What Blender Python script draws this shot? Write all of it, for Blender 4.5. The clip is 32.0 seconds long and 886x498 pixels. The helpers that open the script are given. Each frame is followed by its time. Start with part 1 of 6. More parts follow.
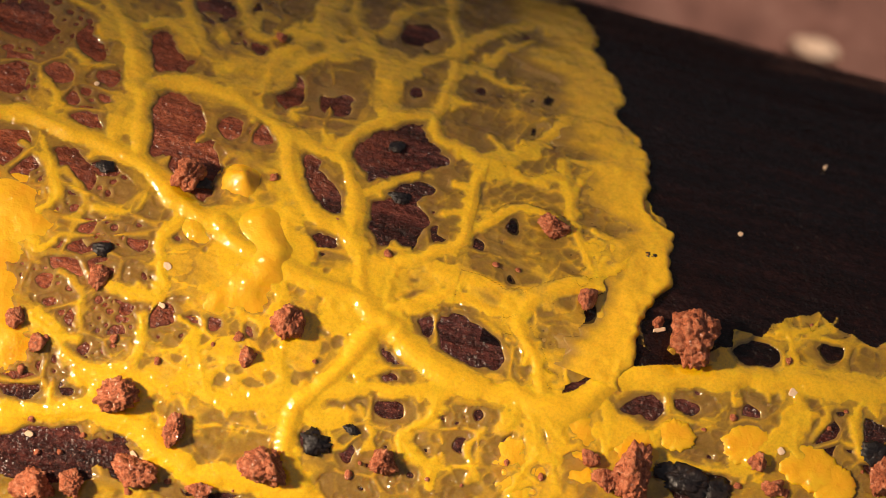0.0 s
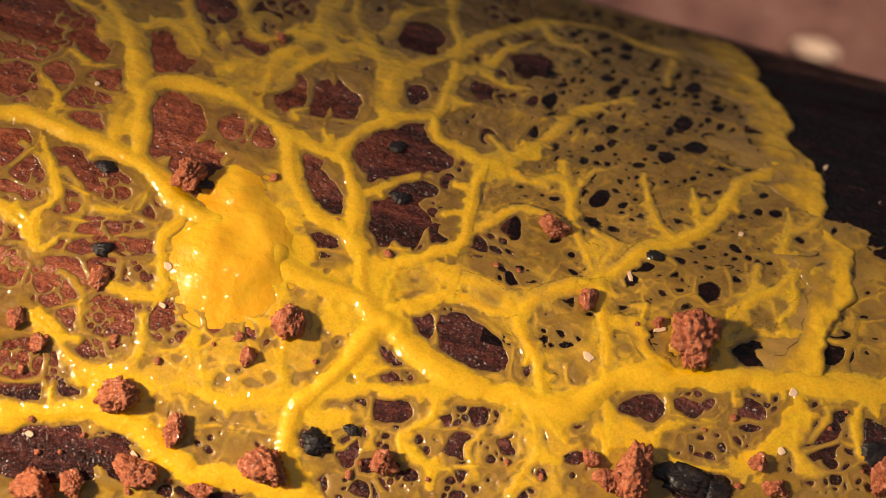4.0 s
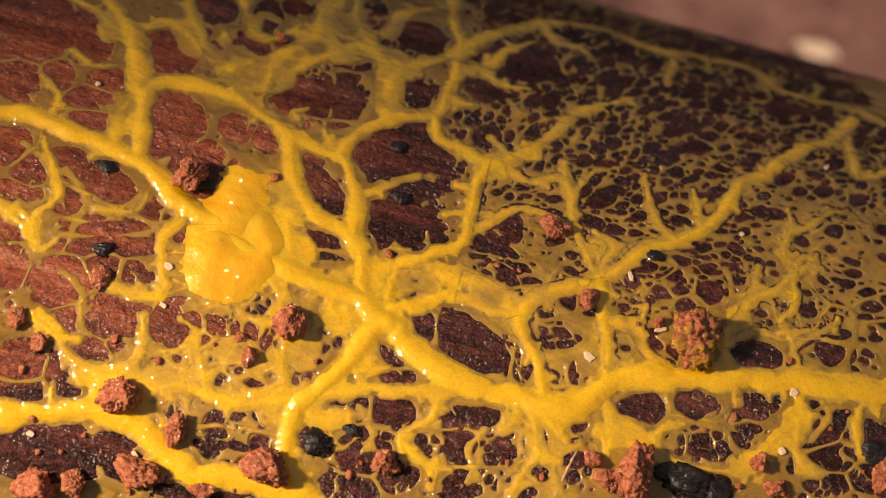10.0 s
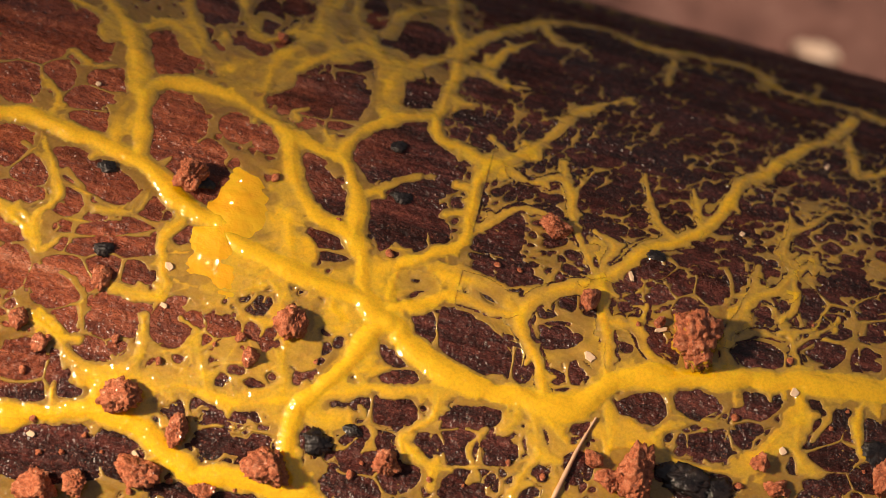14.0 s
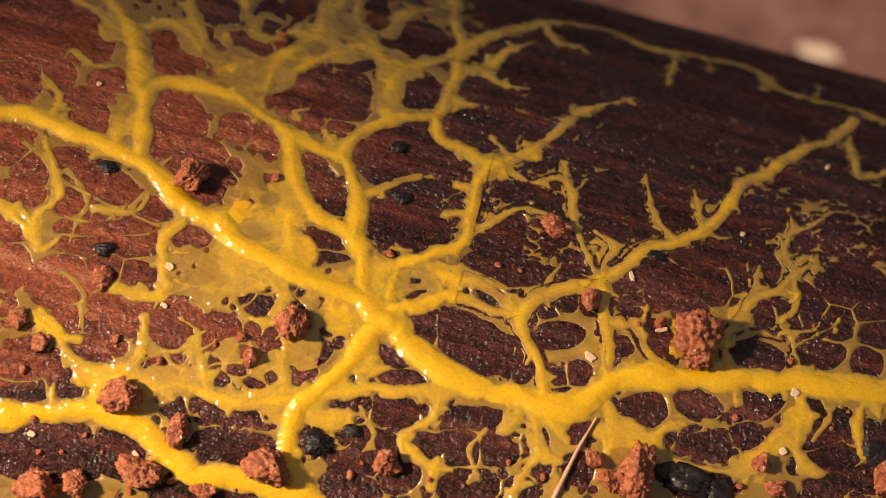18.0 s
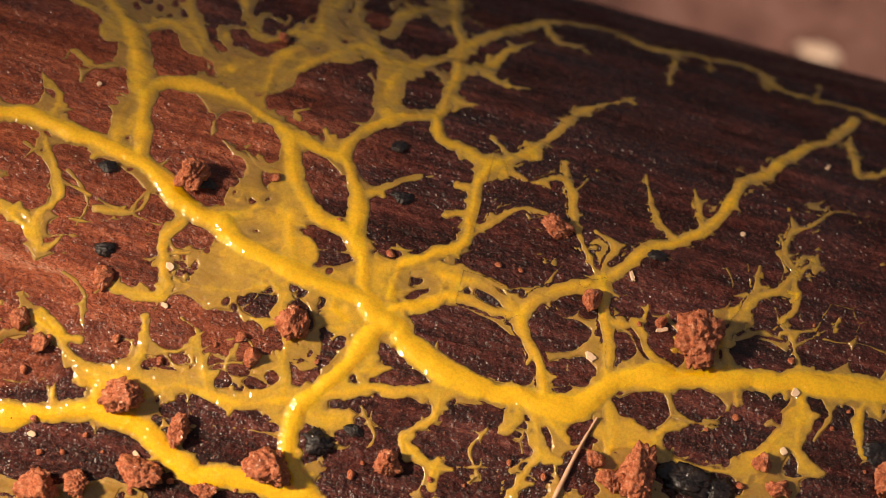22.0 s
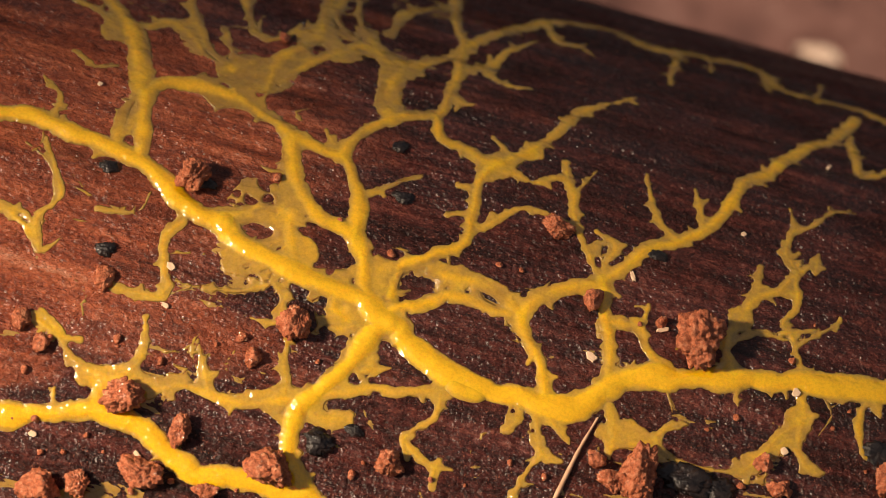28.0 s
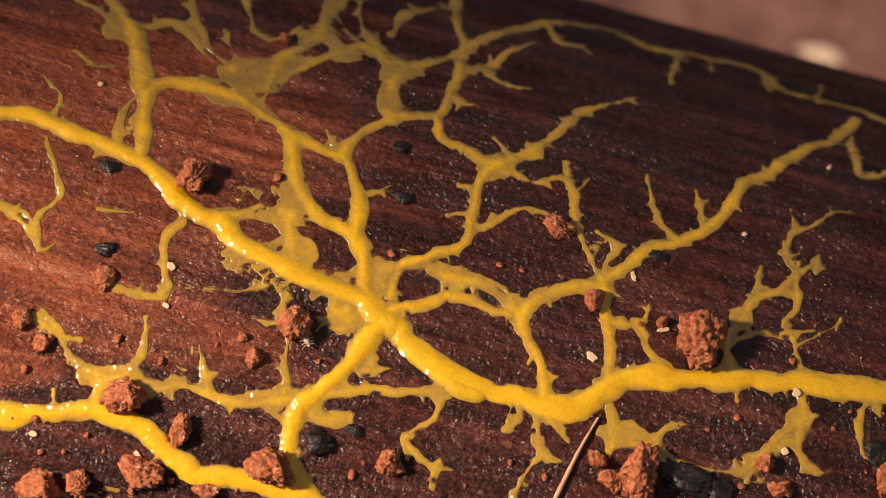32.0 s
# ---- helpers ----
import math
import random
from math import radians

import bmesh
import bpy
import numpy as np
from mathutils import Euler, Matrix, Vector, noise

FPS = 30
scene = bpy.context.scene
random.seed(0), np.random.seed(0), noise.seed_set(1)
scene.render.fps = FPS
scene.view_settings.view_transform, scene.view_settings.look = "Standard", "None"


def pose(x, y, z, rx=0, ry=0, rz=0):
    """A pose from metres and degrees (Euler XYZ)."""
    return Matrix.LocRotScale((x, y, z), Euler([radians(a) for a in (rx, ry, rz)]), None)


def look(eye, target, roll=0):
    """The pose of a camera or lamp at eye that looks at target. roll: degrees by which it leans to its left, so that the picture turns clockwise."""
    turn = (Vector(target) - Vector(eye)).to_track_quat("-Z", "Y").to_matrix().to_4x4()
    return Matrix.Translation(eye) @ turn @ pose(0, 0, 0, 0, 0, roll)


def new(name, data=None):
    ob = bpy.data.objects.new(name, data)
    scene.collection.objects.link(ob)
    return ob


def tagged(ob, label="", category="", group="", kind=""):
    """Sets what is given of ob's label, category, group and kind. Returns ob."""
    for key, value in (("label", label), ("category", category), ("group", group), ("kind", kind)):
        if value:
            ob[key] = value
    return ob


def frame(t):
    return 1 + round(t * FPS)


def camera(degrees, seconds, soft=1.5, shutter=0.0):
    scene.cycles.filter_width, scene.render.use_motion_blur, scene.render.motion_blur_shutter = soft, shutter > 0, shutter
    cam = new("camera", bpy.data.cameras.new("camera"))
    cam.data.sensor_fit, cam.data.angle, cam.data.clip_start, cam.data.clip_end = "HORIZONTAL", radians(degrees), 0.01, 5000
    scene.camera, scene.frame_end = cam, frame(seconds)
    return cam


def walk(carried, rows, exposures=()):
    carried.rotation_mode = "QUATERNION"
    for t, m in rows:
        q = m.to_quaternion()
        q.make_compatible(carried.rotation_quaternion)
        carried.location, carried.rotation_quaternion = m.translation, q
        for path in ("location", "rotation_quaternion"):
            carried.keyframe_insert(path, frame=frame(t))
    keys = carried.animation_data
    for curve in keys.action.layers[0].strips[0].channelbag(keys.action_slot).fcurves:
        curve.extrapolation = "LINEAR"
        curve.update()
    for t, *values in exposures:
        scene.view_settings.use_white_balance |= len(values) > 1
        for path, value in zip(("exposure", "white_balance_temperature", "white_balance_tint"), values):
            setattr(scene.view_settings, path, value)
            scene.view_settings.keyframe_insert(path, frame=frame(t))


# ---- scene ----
# Lengths below are in millimetres on the log's skin: a runs along the log, b round it (0 on the crest, + away), h above the bark.
MM = 0.001
RADIUS = 45.0
CLIP = 32.0
STEP = 0.09


def skin(a, b, h=0.0):
    """The place in metres of a point of the log's skin."""
    al = b / RADIUS
    return Vector((a * MM, (RADIUS + h) * math.sin(al) * MM, (RADIUS + (RADIUS + h) * math.cos(al)) * MM))


def seat(a, b, h=0.0, spin=0.0, lean=0.0, tip=0.0):
    """The pose of a thing that sits on the log, its z along the log's normal."""
    return Matrix.Translation(skin(a, b, h)) @ pose(0, 0, 0, -math.degrees(b / RADIUS)) @ pose(0, 0, 0, lean, tip, spin)


# ---- camera ----
cam = camera(21.0, CLIP, soft=0.9)
aim = skin(0, RADIUS * radians(-10.5))
eye = aim + 0.160 * Vector((0, -math.cos(radians(50)), math.sin(radians(50))))
PATH = [(0.0, look(eye, aim, 15.0) @ pose(0, 0, 0, 0, -0.045)), (16.0, look(eye, aim, 15.0)), (32.0, look(eye, aim, 15.0) @ pose(0, 0, 0, 0, 0.045))]
walk(cam, PATH)
cam.data.dof.use_dof = True
cam.data.dof.focus_distance = 0.158
cam.data.dof.aperture_fstop = 36.0

# ---- light ----
world = bpy.data.worlds.new("world")
scene.world = world
world.use_nodes = True
wn = world.node_tree.nodes
wn["Background"].inputs[0].default_value = (1.0, 0.90, 0.96, 1)
wn["Background"].inputs[1].default_value = 0.13
lamp_data = bpy.data.lights.new("desk_lamp", "SPOT")
lamp_data.energy, lamp_data.color, lamp_data.shadow_soft_size = 8.9, (1.0, 0.76, 0.54), 0.016
lamp_data.spot_size, lamp_data.spot_blend = radians(19), 1.0
lamp = new("desk_lamp", lamp_data)
lamp.matrix_world = look((-0.265, -0.134, 0.242), (-0.003, -0.0315, 0.075))
# unseen fill spot, added only to brighten the soil beyond the log
back_data = bpy.data.lights.new("soil_fill", "SPOT")
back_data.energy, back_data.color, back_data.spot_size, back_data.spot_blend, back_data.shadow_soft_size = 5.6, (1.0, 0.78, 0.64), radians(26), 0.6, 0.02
soil_fill = new("soil_fill", back_data)
soil_fill.matrix_world = look((0.14, 0.34, 0.24), (0.06, 0.118, 0.0))
scene.view_settings.exposure = 0.0


# ---- noise on arrays ----
def hashed(ix, iy, seed):
    n = (ix.astype(np.int64) * 374761393 + iy.astype(np.int64) * 668265263 + seed * 982451653) & 0x7FFFFFFF
    n = ((n ^ (n >> 13)) * 1274126177) & 0x7FFFFFFF
    n = ((n ^ (n >> 16)) * 1911520717) & 0x7FFFFFFF
    return ((n ^ (n >> 15)) & 0xFFFFF) / 0xFFFFF


def value_noise(x, y, seed):
    ix, iy = np.floor(x), np.floor(y)
    fx, fy = x - ix, y - iy
    fx, fy = fx * fx * fx * (fx * (fx * 6 - 15) + 10), fy * fy * fy * (fy * (fy * 6 - 15) + 10)
    p, q = hashed(ix, iy, seed), hashed(ix + 1, iy, seed)
    r, s = hashed(ix, iy + 1, seed), hashed(ix + 1, iy + 1, seed)
    return (p * (1 - fx) + q * fx) * (1 - fy) + (r * (1 - fx) + s * fx) * fy - 0.5


def fbm(x, y, seed, octaves=4):
    total, amp = 0, 1.0
    for k in range(octaves):
        total = total + amp * value_noise(x * 2 ** k + 17.3 * k, y * 2 ** k - 9.1 * k, seed + k)
        amp *= 0.5
    return total


def swell(a, b):
    """Broad ridges and hollows of the bark, in mm."""
    w = fbm(a * 0.06, b * 0.06, 5, 2) * 2.0
    grain = fbm(a * 0.07, (b + w) * 0.40, 11, 2) * 0.30
    ridge = -np.abs(value_noise(a * 0.05 + 3, (b + w) * 0.32, 31)) * 0.35
    return grain + ridge


def relief(a, b):
    """All of the bark's height, with its fine grain and pits."""
    w = fbm(a * 0.06, b * 0.06, 5, 2) * 2.0
    streak = fbm(a * 0.22, (b + w) * 1.7, 17, 3) * 0.048
    pits = -0.16 * np.clip(fbm(a * 0.55, b * 0.9, 23, 3) - 0.16, 0, 1)
    fine = fbm(a * 1.8, b * 2.4, 41, 2) * 0.030
    return swell(a, b) + streak + pits + fine


# ---- materials ----
def material(name):
    m = bpy.data.materials.new(name)
    m.use_nodes = True
    nodes, links = m.node_tree.nodes, m.node_tree.links
    return m, nodes, links, nodes["Principled BSDF"]


def ramp(nodes, links, source, stops):
    r = nodes.new("ShaderNodeValToRGB")
    while len(r.color_ramp.elements) < len(stops):
        r.color_ramp.elements.new(0.5)
    for e, (at, colour) in zip(r.color_ramp.elements, stops):
        e.position, e.color = at, (*colour, 1)
    links.new(source, r.inputs[0])
    return r.outputs[0]


def noise_tex(nodes, links, scale, stretch=(1, 1, 1), detail=4, rough=0.55, coords=None):
    co = nodes.new("ShaderNodeTexCoord").outputs["Object"] if coords is None else coords
    mp = nodes.new("ShaderNodeMapping")
    mp.inputs["Scale"].default_value = stretch
    links.new(co, mp.inputs[0])
    n = nodes.new("ShaderNodeTexNoise")
    n.inputs["Scale"].default_value, n.inputs["Detail"].default_value, n.inputs["Roughness"].default_value = scale, detail, rough
    links.new(mp.outputs[0], n.inputs["Vector"])
    return n.outputs["Fac"]


def bump(nodes, links, heights, shader):
    prev = None
    for h, s, d in heights:
        bp = nodes.new("ShaderNodeBump")
        bp.inputs["Strength"].default_value, bp.inputs["Distance"].default_value = s, d
        links.new(h, bp.inputs["Height"])
        if prev:
            links.new(prev, bp.inputs["Normal"])
        prev = bp.outputs[0]
    links.new(prev, shader.inputs["Normal"])
    return prev


def maths(nodes, links, op, x, y, clamp=False):
    n = nodes.new("ShaderNodeMath")
    n.operation, n.use_clamp = op, clamp
    for k, v in enumerate((x, y)):
        if isinstance(v, (int, float)):
            n.inputs[k].default_value = v
        else:
            links.new(v, n.inputs[k])
    return n.outputs[0]


def glints(nodes, links, shader, scale, distance, under=None):
    """A wet skin, rougher than what lies under it."""
    bp = nodes.new("ShaderNodeBump")
    bp.inputs["Strength"].default_value, bp.inputs["Distance"].default_value = 1.0, distance
    links.new(noise_tex(nodes, links, scale, (1, 1, 1), 1, 0.5), bp.inputs["Height"])
    if under:
        links.new(under, bp.inputs["Normal"])
    links.new(bp.outputs[0], shader.inputs["Coat Normal"])


def mixed(nodes, links, fac, x, y):
    n = nodes.new("ShaderNodeMix")
    n.data_type = "RGBA"
    for k, v in ((0, fac), (6, x), (7, y)):
        if isinstance(v, (tuple, float)):
            n.inputs[k].default_value = (*v, 1) if isinstance(v, tuple) else v
        else:
            links.new(v, n.inputs[k])
    return n.outputs[2]


def bark_material():
    m, nodes, links, p = material("wet_bark")
    grain = noise_tex(nodes, links, 700, (0.07, 1, 1), 6, 0.7)
    dust = noise_tex(nodes, links, 2600, (0.6, 1, 1), 5, 0.75)
    both = maths(nodes, links, "ADD", maths(nodes, links, "MULTIPLY", grain, 0.55), maths(nodes, links, "MULTIPLY", dust, 0.45))
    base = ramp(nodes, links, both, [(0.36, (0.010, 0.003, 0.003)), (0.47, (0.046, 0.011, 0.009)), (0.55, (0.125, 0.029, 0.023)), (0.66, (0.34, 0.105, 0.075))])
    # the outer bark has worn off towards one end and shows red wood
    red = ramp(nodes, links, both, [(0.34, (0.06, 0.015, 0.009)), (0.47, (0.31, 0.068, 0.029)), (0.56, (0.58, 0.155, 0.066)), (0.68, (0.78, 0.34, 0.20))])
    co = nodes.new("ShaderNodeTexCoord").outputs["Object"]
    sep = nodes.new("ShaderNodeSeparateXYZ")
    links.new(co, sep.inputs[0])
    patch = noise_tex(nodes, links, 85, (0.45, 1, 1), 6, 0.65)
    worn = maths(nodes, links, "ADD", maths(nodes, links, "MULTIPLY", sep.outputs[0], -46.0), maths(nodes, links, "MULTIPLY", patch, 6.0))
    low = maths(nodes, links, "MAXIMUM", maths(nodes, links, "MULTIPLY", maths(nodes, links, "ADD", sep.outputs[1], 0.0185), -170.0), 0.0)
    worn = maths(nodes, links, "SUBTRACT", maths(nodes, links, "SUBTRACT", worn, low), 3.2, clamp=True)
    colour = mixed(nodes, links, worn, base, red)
    rot = noise_tex(nodes, links, 210, (0.6, 1, 1), 5, 0.65)
    colour = mixed(nodes, links, ramp(nodes, links, rot, [(0.58, (0, 0, 0)), (0.68, (0.25, 0.25, 0.25))]), colour, (0.012, 0.005, 0.005))
    crumbs = noise_tex(nodes, links, 5200, (1, 1, 1), 2, 0.7)
    colour = mixed(nodes, links, ramp(nodes, links, crumbs, [(0.62, (0, 0, 0)), (0.66, (0.7, 0.7, 0.7))]), colour, (0.40, 0.14, 0.09))
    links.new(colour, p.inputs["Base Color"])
    wet = noise_tex(nodes, links, 1300, (1, 1, 1), 3, 0.6)
    links.new(ramp(nodes, links, wet, [(0.38, (0.28, 0.28, 0.28)), (0.62, (0.55, 0.55, 0.55))]), p.inputs["Roughness"])
    p.inputs["Specular IOR Level"].default_value = 0.25
    bump(nodes, links, [(grain, 1.0, 0.00035), (noise_tex(nodes, links, 1700, (0.7, 1, 1), 4, 0.65), 1.0, 0.00075), (dust, 1.0, 0.00035)], p)
    # water stands on it in patches
    links.new(ramp(nodes, links, noise_tex(nodes, links, 330, (0.5, 1, 1), 3, 0.6), [(0.38, (0.12, 0.12, 0.12)), (0.62, (0.80, 0.80, 0.80))]), p.inputs["Coat Weight"])
    p.inputs["Coat Roughness"].default_value = 0.27
    glints(nodes, links, p, 3000, 0.00046)
    return m


YELLOW = [(0.30, (0.91, 0.44, 0.003)), (0.48, (0.95, 0.50, 0.004)), (0.68, (0.96, 0.57, 0.012))]


def slime_material():
    m, nodes, links, p = material("thick_slime")
    n = noise_tex(nodes, links, 420, (1, 1, 1), 4, 0.6)
    links.new(ramp(nodes, links, n, YELLOW), p.inputs["Base Color"])
    p.inputs["Roughness"].default_value = 0.48
    p.inputs["Subsurface Weight"].default_value = 0.6
    p.inputs["Subsurface Radius"].default_value = (1.0, 0.6, 0.1)
    p.inputs["Subsurface Scale"].default_value = 0.0005
    p.inputs["Coat Weight"].default_value = 1.0
    p.inputs["Coat Roughness"].default_value = 0.07
    bump(nodes, links, [(noise_tex(nodes, links, 900, (1, 1, 1), 3, 0.6), 0.7, 0.00016), (noise_tex(nodes, links, 4200, (1, 1, 1), 3, 0.6), 0.35, 0.00004)], p)
    glints(nodes, links, p, 900, 0.00100)
    return m


def film_material():
    """Clearer the thinner it is: its depth over the bed that every point of it lay on."""
    m, nodes, links, p = material("slime_film")

    def attr(name):
        n = nodes.new("ShaderNodeAttribute")
        n.attribute_name = name
        return n.outputs["Vector"]

    where = nodes.new("ShaderNodeNewGeometry").outputs["Position"]
    sub, dot = nodes.new("ShaderNodeVectorMath"), nodes.new("ShaderNodeVectorMath")
    sub.operation, dot.operation = "SUBTRACT", "DOT_PRODUCT"
    links.new(where, sub.inputs[0])
    links.new(attr("bed"), sub.inputs[1])
    links.new(sub.outputs[0], dot.inputs[0])
    links.new(attr("bed_normal"), dot.inputs[1])
    deep = maths(nodes, links, "MULTIPLY", dot.outputs["Value"], 1900.0)
    mottle = noise_tex(nodes, links, 520, (1, 1, 1), 5, 0.65)
    broad = noise_tex(nodes, links, 170, (1, 1, 1), 4, 0.6)
    vary = maths(nodes, links, "ADD", maths(nodes, links, "MULTIPLY", mottle, 2.3), maths(nodes, links, "MULTIPLY", broad, 1.5))
    deep = maths(nodes, links, "MULTIPLY", deep, maths(nodes, links, "SUBTRACT", vary, 0.9))
    # pigment gathers towards the veins
    rich_node = nodes.new("ShaderNodeAttribute")
    rich_node.attribute_name = "pigment"
    rich = rich_node.outputs["Fac"]
    pale = ramp(nodes, links, deep, [(0.0, (0.55, 0.335, 0.075)), (0.07, (0.43, 0.25, 0.045)), (0.15, (0.46, 0.275, 0.035)), (0.36, (0.84, 0.51, 0.020))])
    full = ramp(nodes, links, deep, [(0.0, (0.50, 0.300, 0.06)), (0.08, (0.68, 0.410, 0.035)), (0.22, (0.97, 0.57, 0.004))])
    grains = ramp(nodes, links, noise_tex(nodes, links, 5200, (1, 1, 1), 3, 0.7), [(0.36, (0.88, 0.87, 0.80)), (0.50, (0.98, 0.98, 0.95)), (0.64, (1.06, 1.07, 1.2))])
    speckled = nodes.new("ShaderNodeMix")
    speckled.data_type, speckled.blend_type = "RGBA", "MULTIPLY"
    speckled.inputs[0].default_value = 1.0
    links.new(mixed(nodes, links, rich, pale, full), speckled.inputs[6])
    links.new(grains, speckled.inputs[7])
    links.new(speckled.outputs[2], p.inputs["Base Color"])
    thin = ramp(nodes, links, deep, [(0.0, (0.82, 0.82, 0.82)), (0.02, (0.68, 0.68, 0.68)), (0.10, (0.58, 0.58, 0.58)), (0.22, (0.66, 0.66, 0.66)), (0.38, (0.96, 0.96, 0.96))])
    solid = ramp(nodes, links, deep, [(0.0, (0.88, 0.88, 0.88)), (0.02, (0.92, 0.92, 0.92)), (0.07, (1, 1, 1))])
    links.new(mixed(nodes, links, rich, thin, solid), p.inputs["Alpha"])
    p.inputs["Roughness"].default_value = 0.40
    p.inputs["Subsurface Weight"].default_value = 0.45
    p.inputs["Subsurface Radius"].default_value = (1.0, 0.6, 0.1)
    p.inputs["Subsurface Scale"].default_value = 0.0004
    p.inputs["Coat Weight"].default_value = 1.0
    p.inputs["Coat Roughness"].default_value = 0.15
    p.inputs["Coat IOR"].default_value = 1.7
    # a rounded lip where it ends
    lip = ramp(nodes, links, maths(nodes, links, "MULTIPLY", dot.outputs["Value"], 1000.0), [(0.0, (0, 0, 0)), (0.002, (0.5, 0.5, 0.5)), (0.005, (0.85, 0.85, 0.85)), (0.011, (1, 1, 1))])
    under = bump(nodes, links, [(lip, 1.0, 0.00012), (noise_tex(nodes, links, 900, (1, 1, 1), 3, 0.6), 0.3, 0.0001), (noise_tex(nodes, links, 3800, (1, 1, 1), 3, 0.65), 0.22, 0.00005)], p)
    glints(nodes, links, p, 1700, 0.00026, under)
    return m


def coat_material():
    """Film torn into holes over a clod."""
    m, nodes, links, p = material("torn_film")
    n = noise_tex(nodes, links, 900, (1, 1, 1), 3, 0.6)
    links.new(ramp(nodes, links, n, [(0.40, (0.40, 0.22, 0.03)), (0.65, (0.68, 0.38, 0.02))]), p.inputs["Base Color"])
    links.new(ramp(nodes, links, n, [(0.42, (0.0, 0.0, 0.0)), (0.47, (0.55, 0.55, 0.55)), (0.65, (0.8, 0.8, 0.8))]), p.inputs["Alpha"])
    p.inputs["Roughness"].default_value = 0.25
    p.inputs["Coat Weight"].default_value = 0.8
    glints(nodes, links, p, 1500, 0.00080)
    return m


def earth_material(name, dark, mid, light, scale, rough=0.75, depth=0.0002, wet=0.0):
    m, nodes, links, p = material(name)
    n = noise_tex(nodes, links, scale, (1, 1, 1), 6, 0.65)
    links.new(ramp(nodes, links, n, [(0.32, dark), (0.5, mid), (0.72, light)]), p.inputs["Base Color"])
    p.inputs["Roughness"].default_value = rough
    bump(nodes, links, [(n, 0.6, depth), (noise_tex(nodes, links, scale * 5, (1, 1, 1), 4, 0.7), 0.8, depth * 0.3)], p)
    if wet:
        p.inputs["Coat Weight"].default_value, p.inputs["Coat Roughness"].default_value = wet, 0.10
        glints(nodes, links, p, 1700, 0.0007)
    return m


def water_material():
    m, nodes, links, p = material("wet_sheen")
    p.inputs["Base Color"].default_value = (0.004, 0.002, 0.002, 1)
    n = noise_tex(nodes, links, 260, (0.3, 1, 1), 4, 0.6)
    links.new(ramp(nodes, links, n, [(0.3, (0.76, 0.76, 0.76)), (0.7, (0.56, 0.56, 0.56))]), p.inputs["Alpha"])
    p.inputs["Roughness"].default_value = 0.12
    bump(nodes, links, [(noise_tex(nodes, links, 1600, (1, 1, 1), 2, 0.6), 1.0, 0.00030)], p)
    return m


BARK = bark_material()
WATER = water_material()
SLIME = slime_material()
FILM = film_material()
CLAY = earth_material("red_clay", (0.20, 0.045, 0.016), (0.62, 0.175, 0.068), (0.86, 0.40, 0.22), 2600, 0.6, 0.0005, wet=0.5)
# near-black that gives the dark of wet pits to the lumps put there
PIT_DARK = earth_material("pit_black", (0.004, 0.003, 0.003), (0.012, 0.008, 0.007), (0.03, 0.018, 0.014), 1200, 0.35, wet=0.6)
SOIL = earth_material("dry_soil", (0.13, 0.055, 0.040), (0.23, 0.105, 0.075), (0.34, 0.18, 0.135), 120, 0.9, 0.002)
STRAW = earth_material("dry_straw", (0.42, 0.24, 0.13), (0.62, 0.38, 0.23), (0.76, 0.52, 0.34), 900, 0.6, 0.00004)
PALE = earth_material("pale_skin", (0.42, 0.33, 0.27), (0.55, 0.45, 0.38), (0.66, 0.56, 0.48), 2500, 0.4, 0.00002)
COAT = coat_material()
CHIP = earth_material("pale_wood", (0.78, 0.53, 0.34), (0.91, 0.67, 0.45), (0.95, 0.76, 0.55), 700, 0.7, 0.00005)


# ---- mesh helpers ----
def part(name, mesh, mat, parent=None, label=""):
    ob = new(name, mesh)
    mesh.materials.clear()
    mesh.materials.append(mat)
    ob.parent = parent
    return tagged(ob, label=label)


def mesh_of(name, verts, faces, smooth=True):
    me = bpy.data.meshes.new(name)
    me.from_pydata(verts, [], faces)
    me.polygons.foreach_set("use_smooth", [smooth] * len(me.polygons))
    me.update()
    return me


def skin_arrays(a, b, h):
    al = b / RADIUS
    return np.stack([a * MM, (RADIUS + h) * np.sin(al) * MM, (RADIUS + (RADIUS + h) * np.cos(al)) * MM], -1)


def grid_mesh(name, co, quads):
    used, inv = np.unique(quads, return_inverse=True)
    me = bpy.data.meshes.new(name)
    me.vertices.add(len(used))
    me.vertices.foreach_set("co", co[used].astype(np.float32).ravel())
    n = len(quads)
    me.loops.add(n * 4)
    me.loops.foreach_set("vertex_index", inv.reshape(-1).astype(np.int32))
    me.polygons.add(n)
    me.polygons.foreach_set("loop_start", np.arange(0, n * 4, 4, dtype=np.int32))
    me.polygons.foreach_set("use_smooth", np.ones(n, dtype=bool))
    me.update(calc_edges=True)
    return me, used


# ---- ground and log ----
def soil_height(x, y):
    rr = np.hypot(x, y)
    return fbm(x * 40, y * 40, 61, 4) * 0.006 * np.clip(rr * 8, 0, 1) * np.exp(-rr) - 0.004


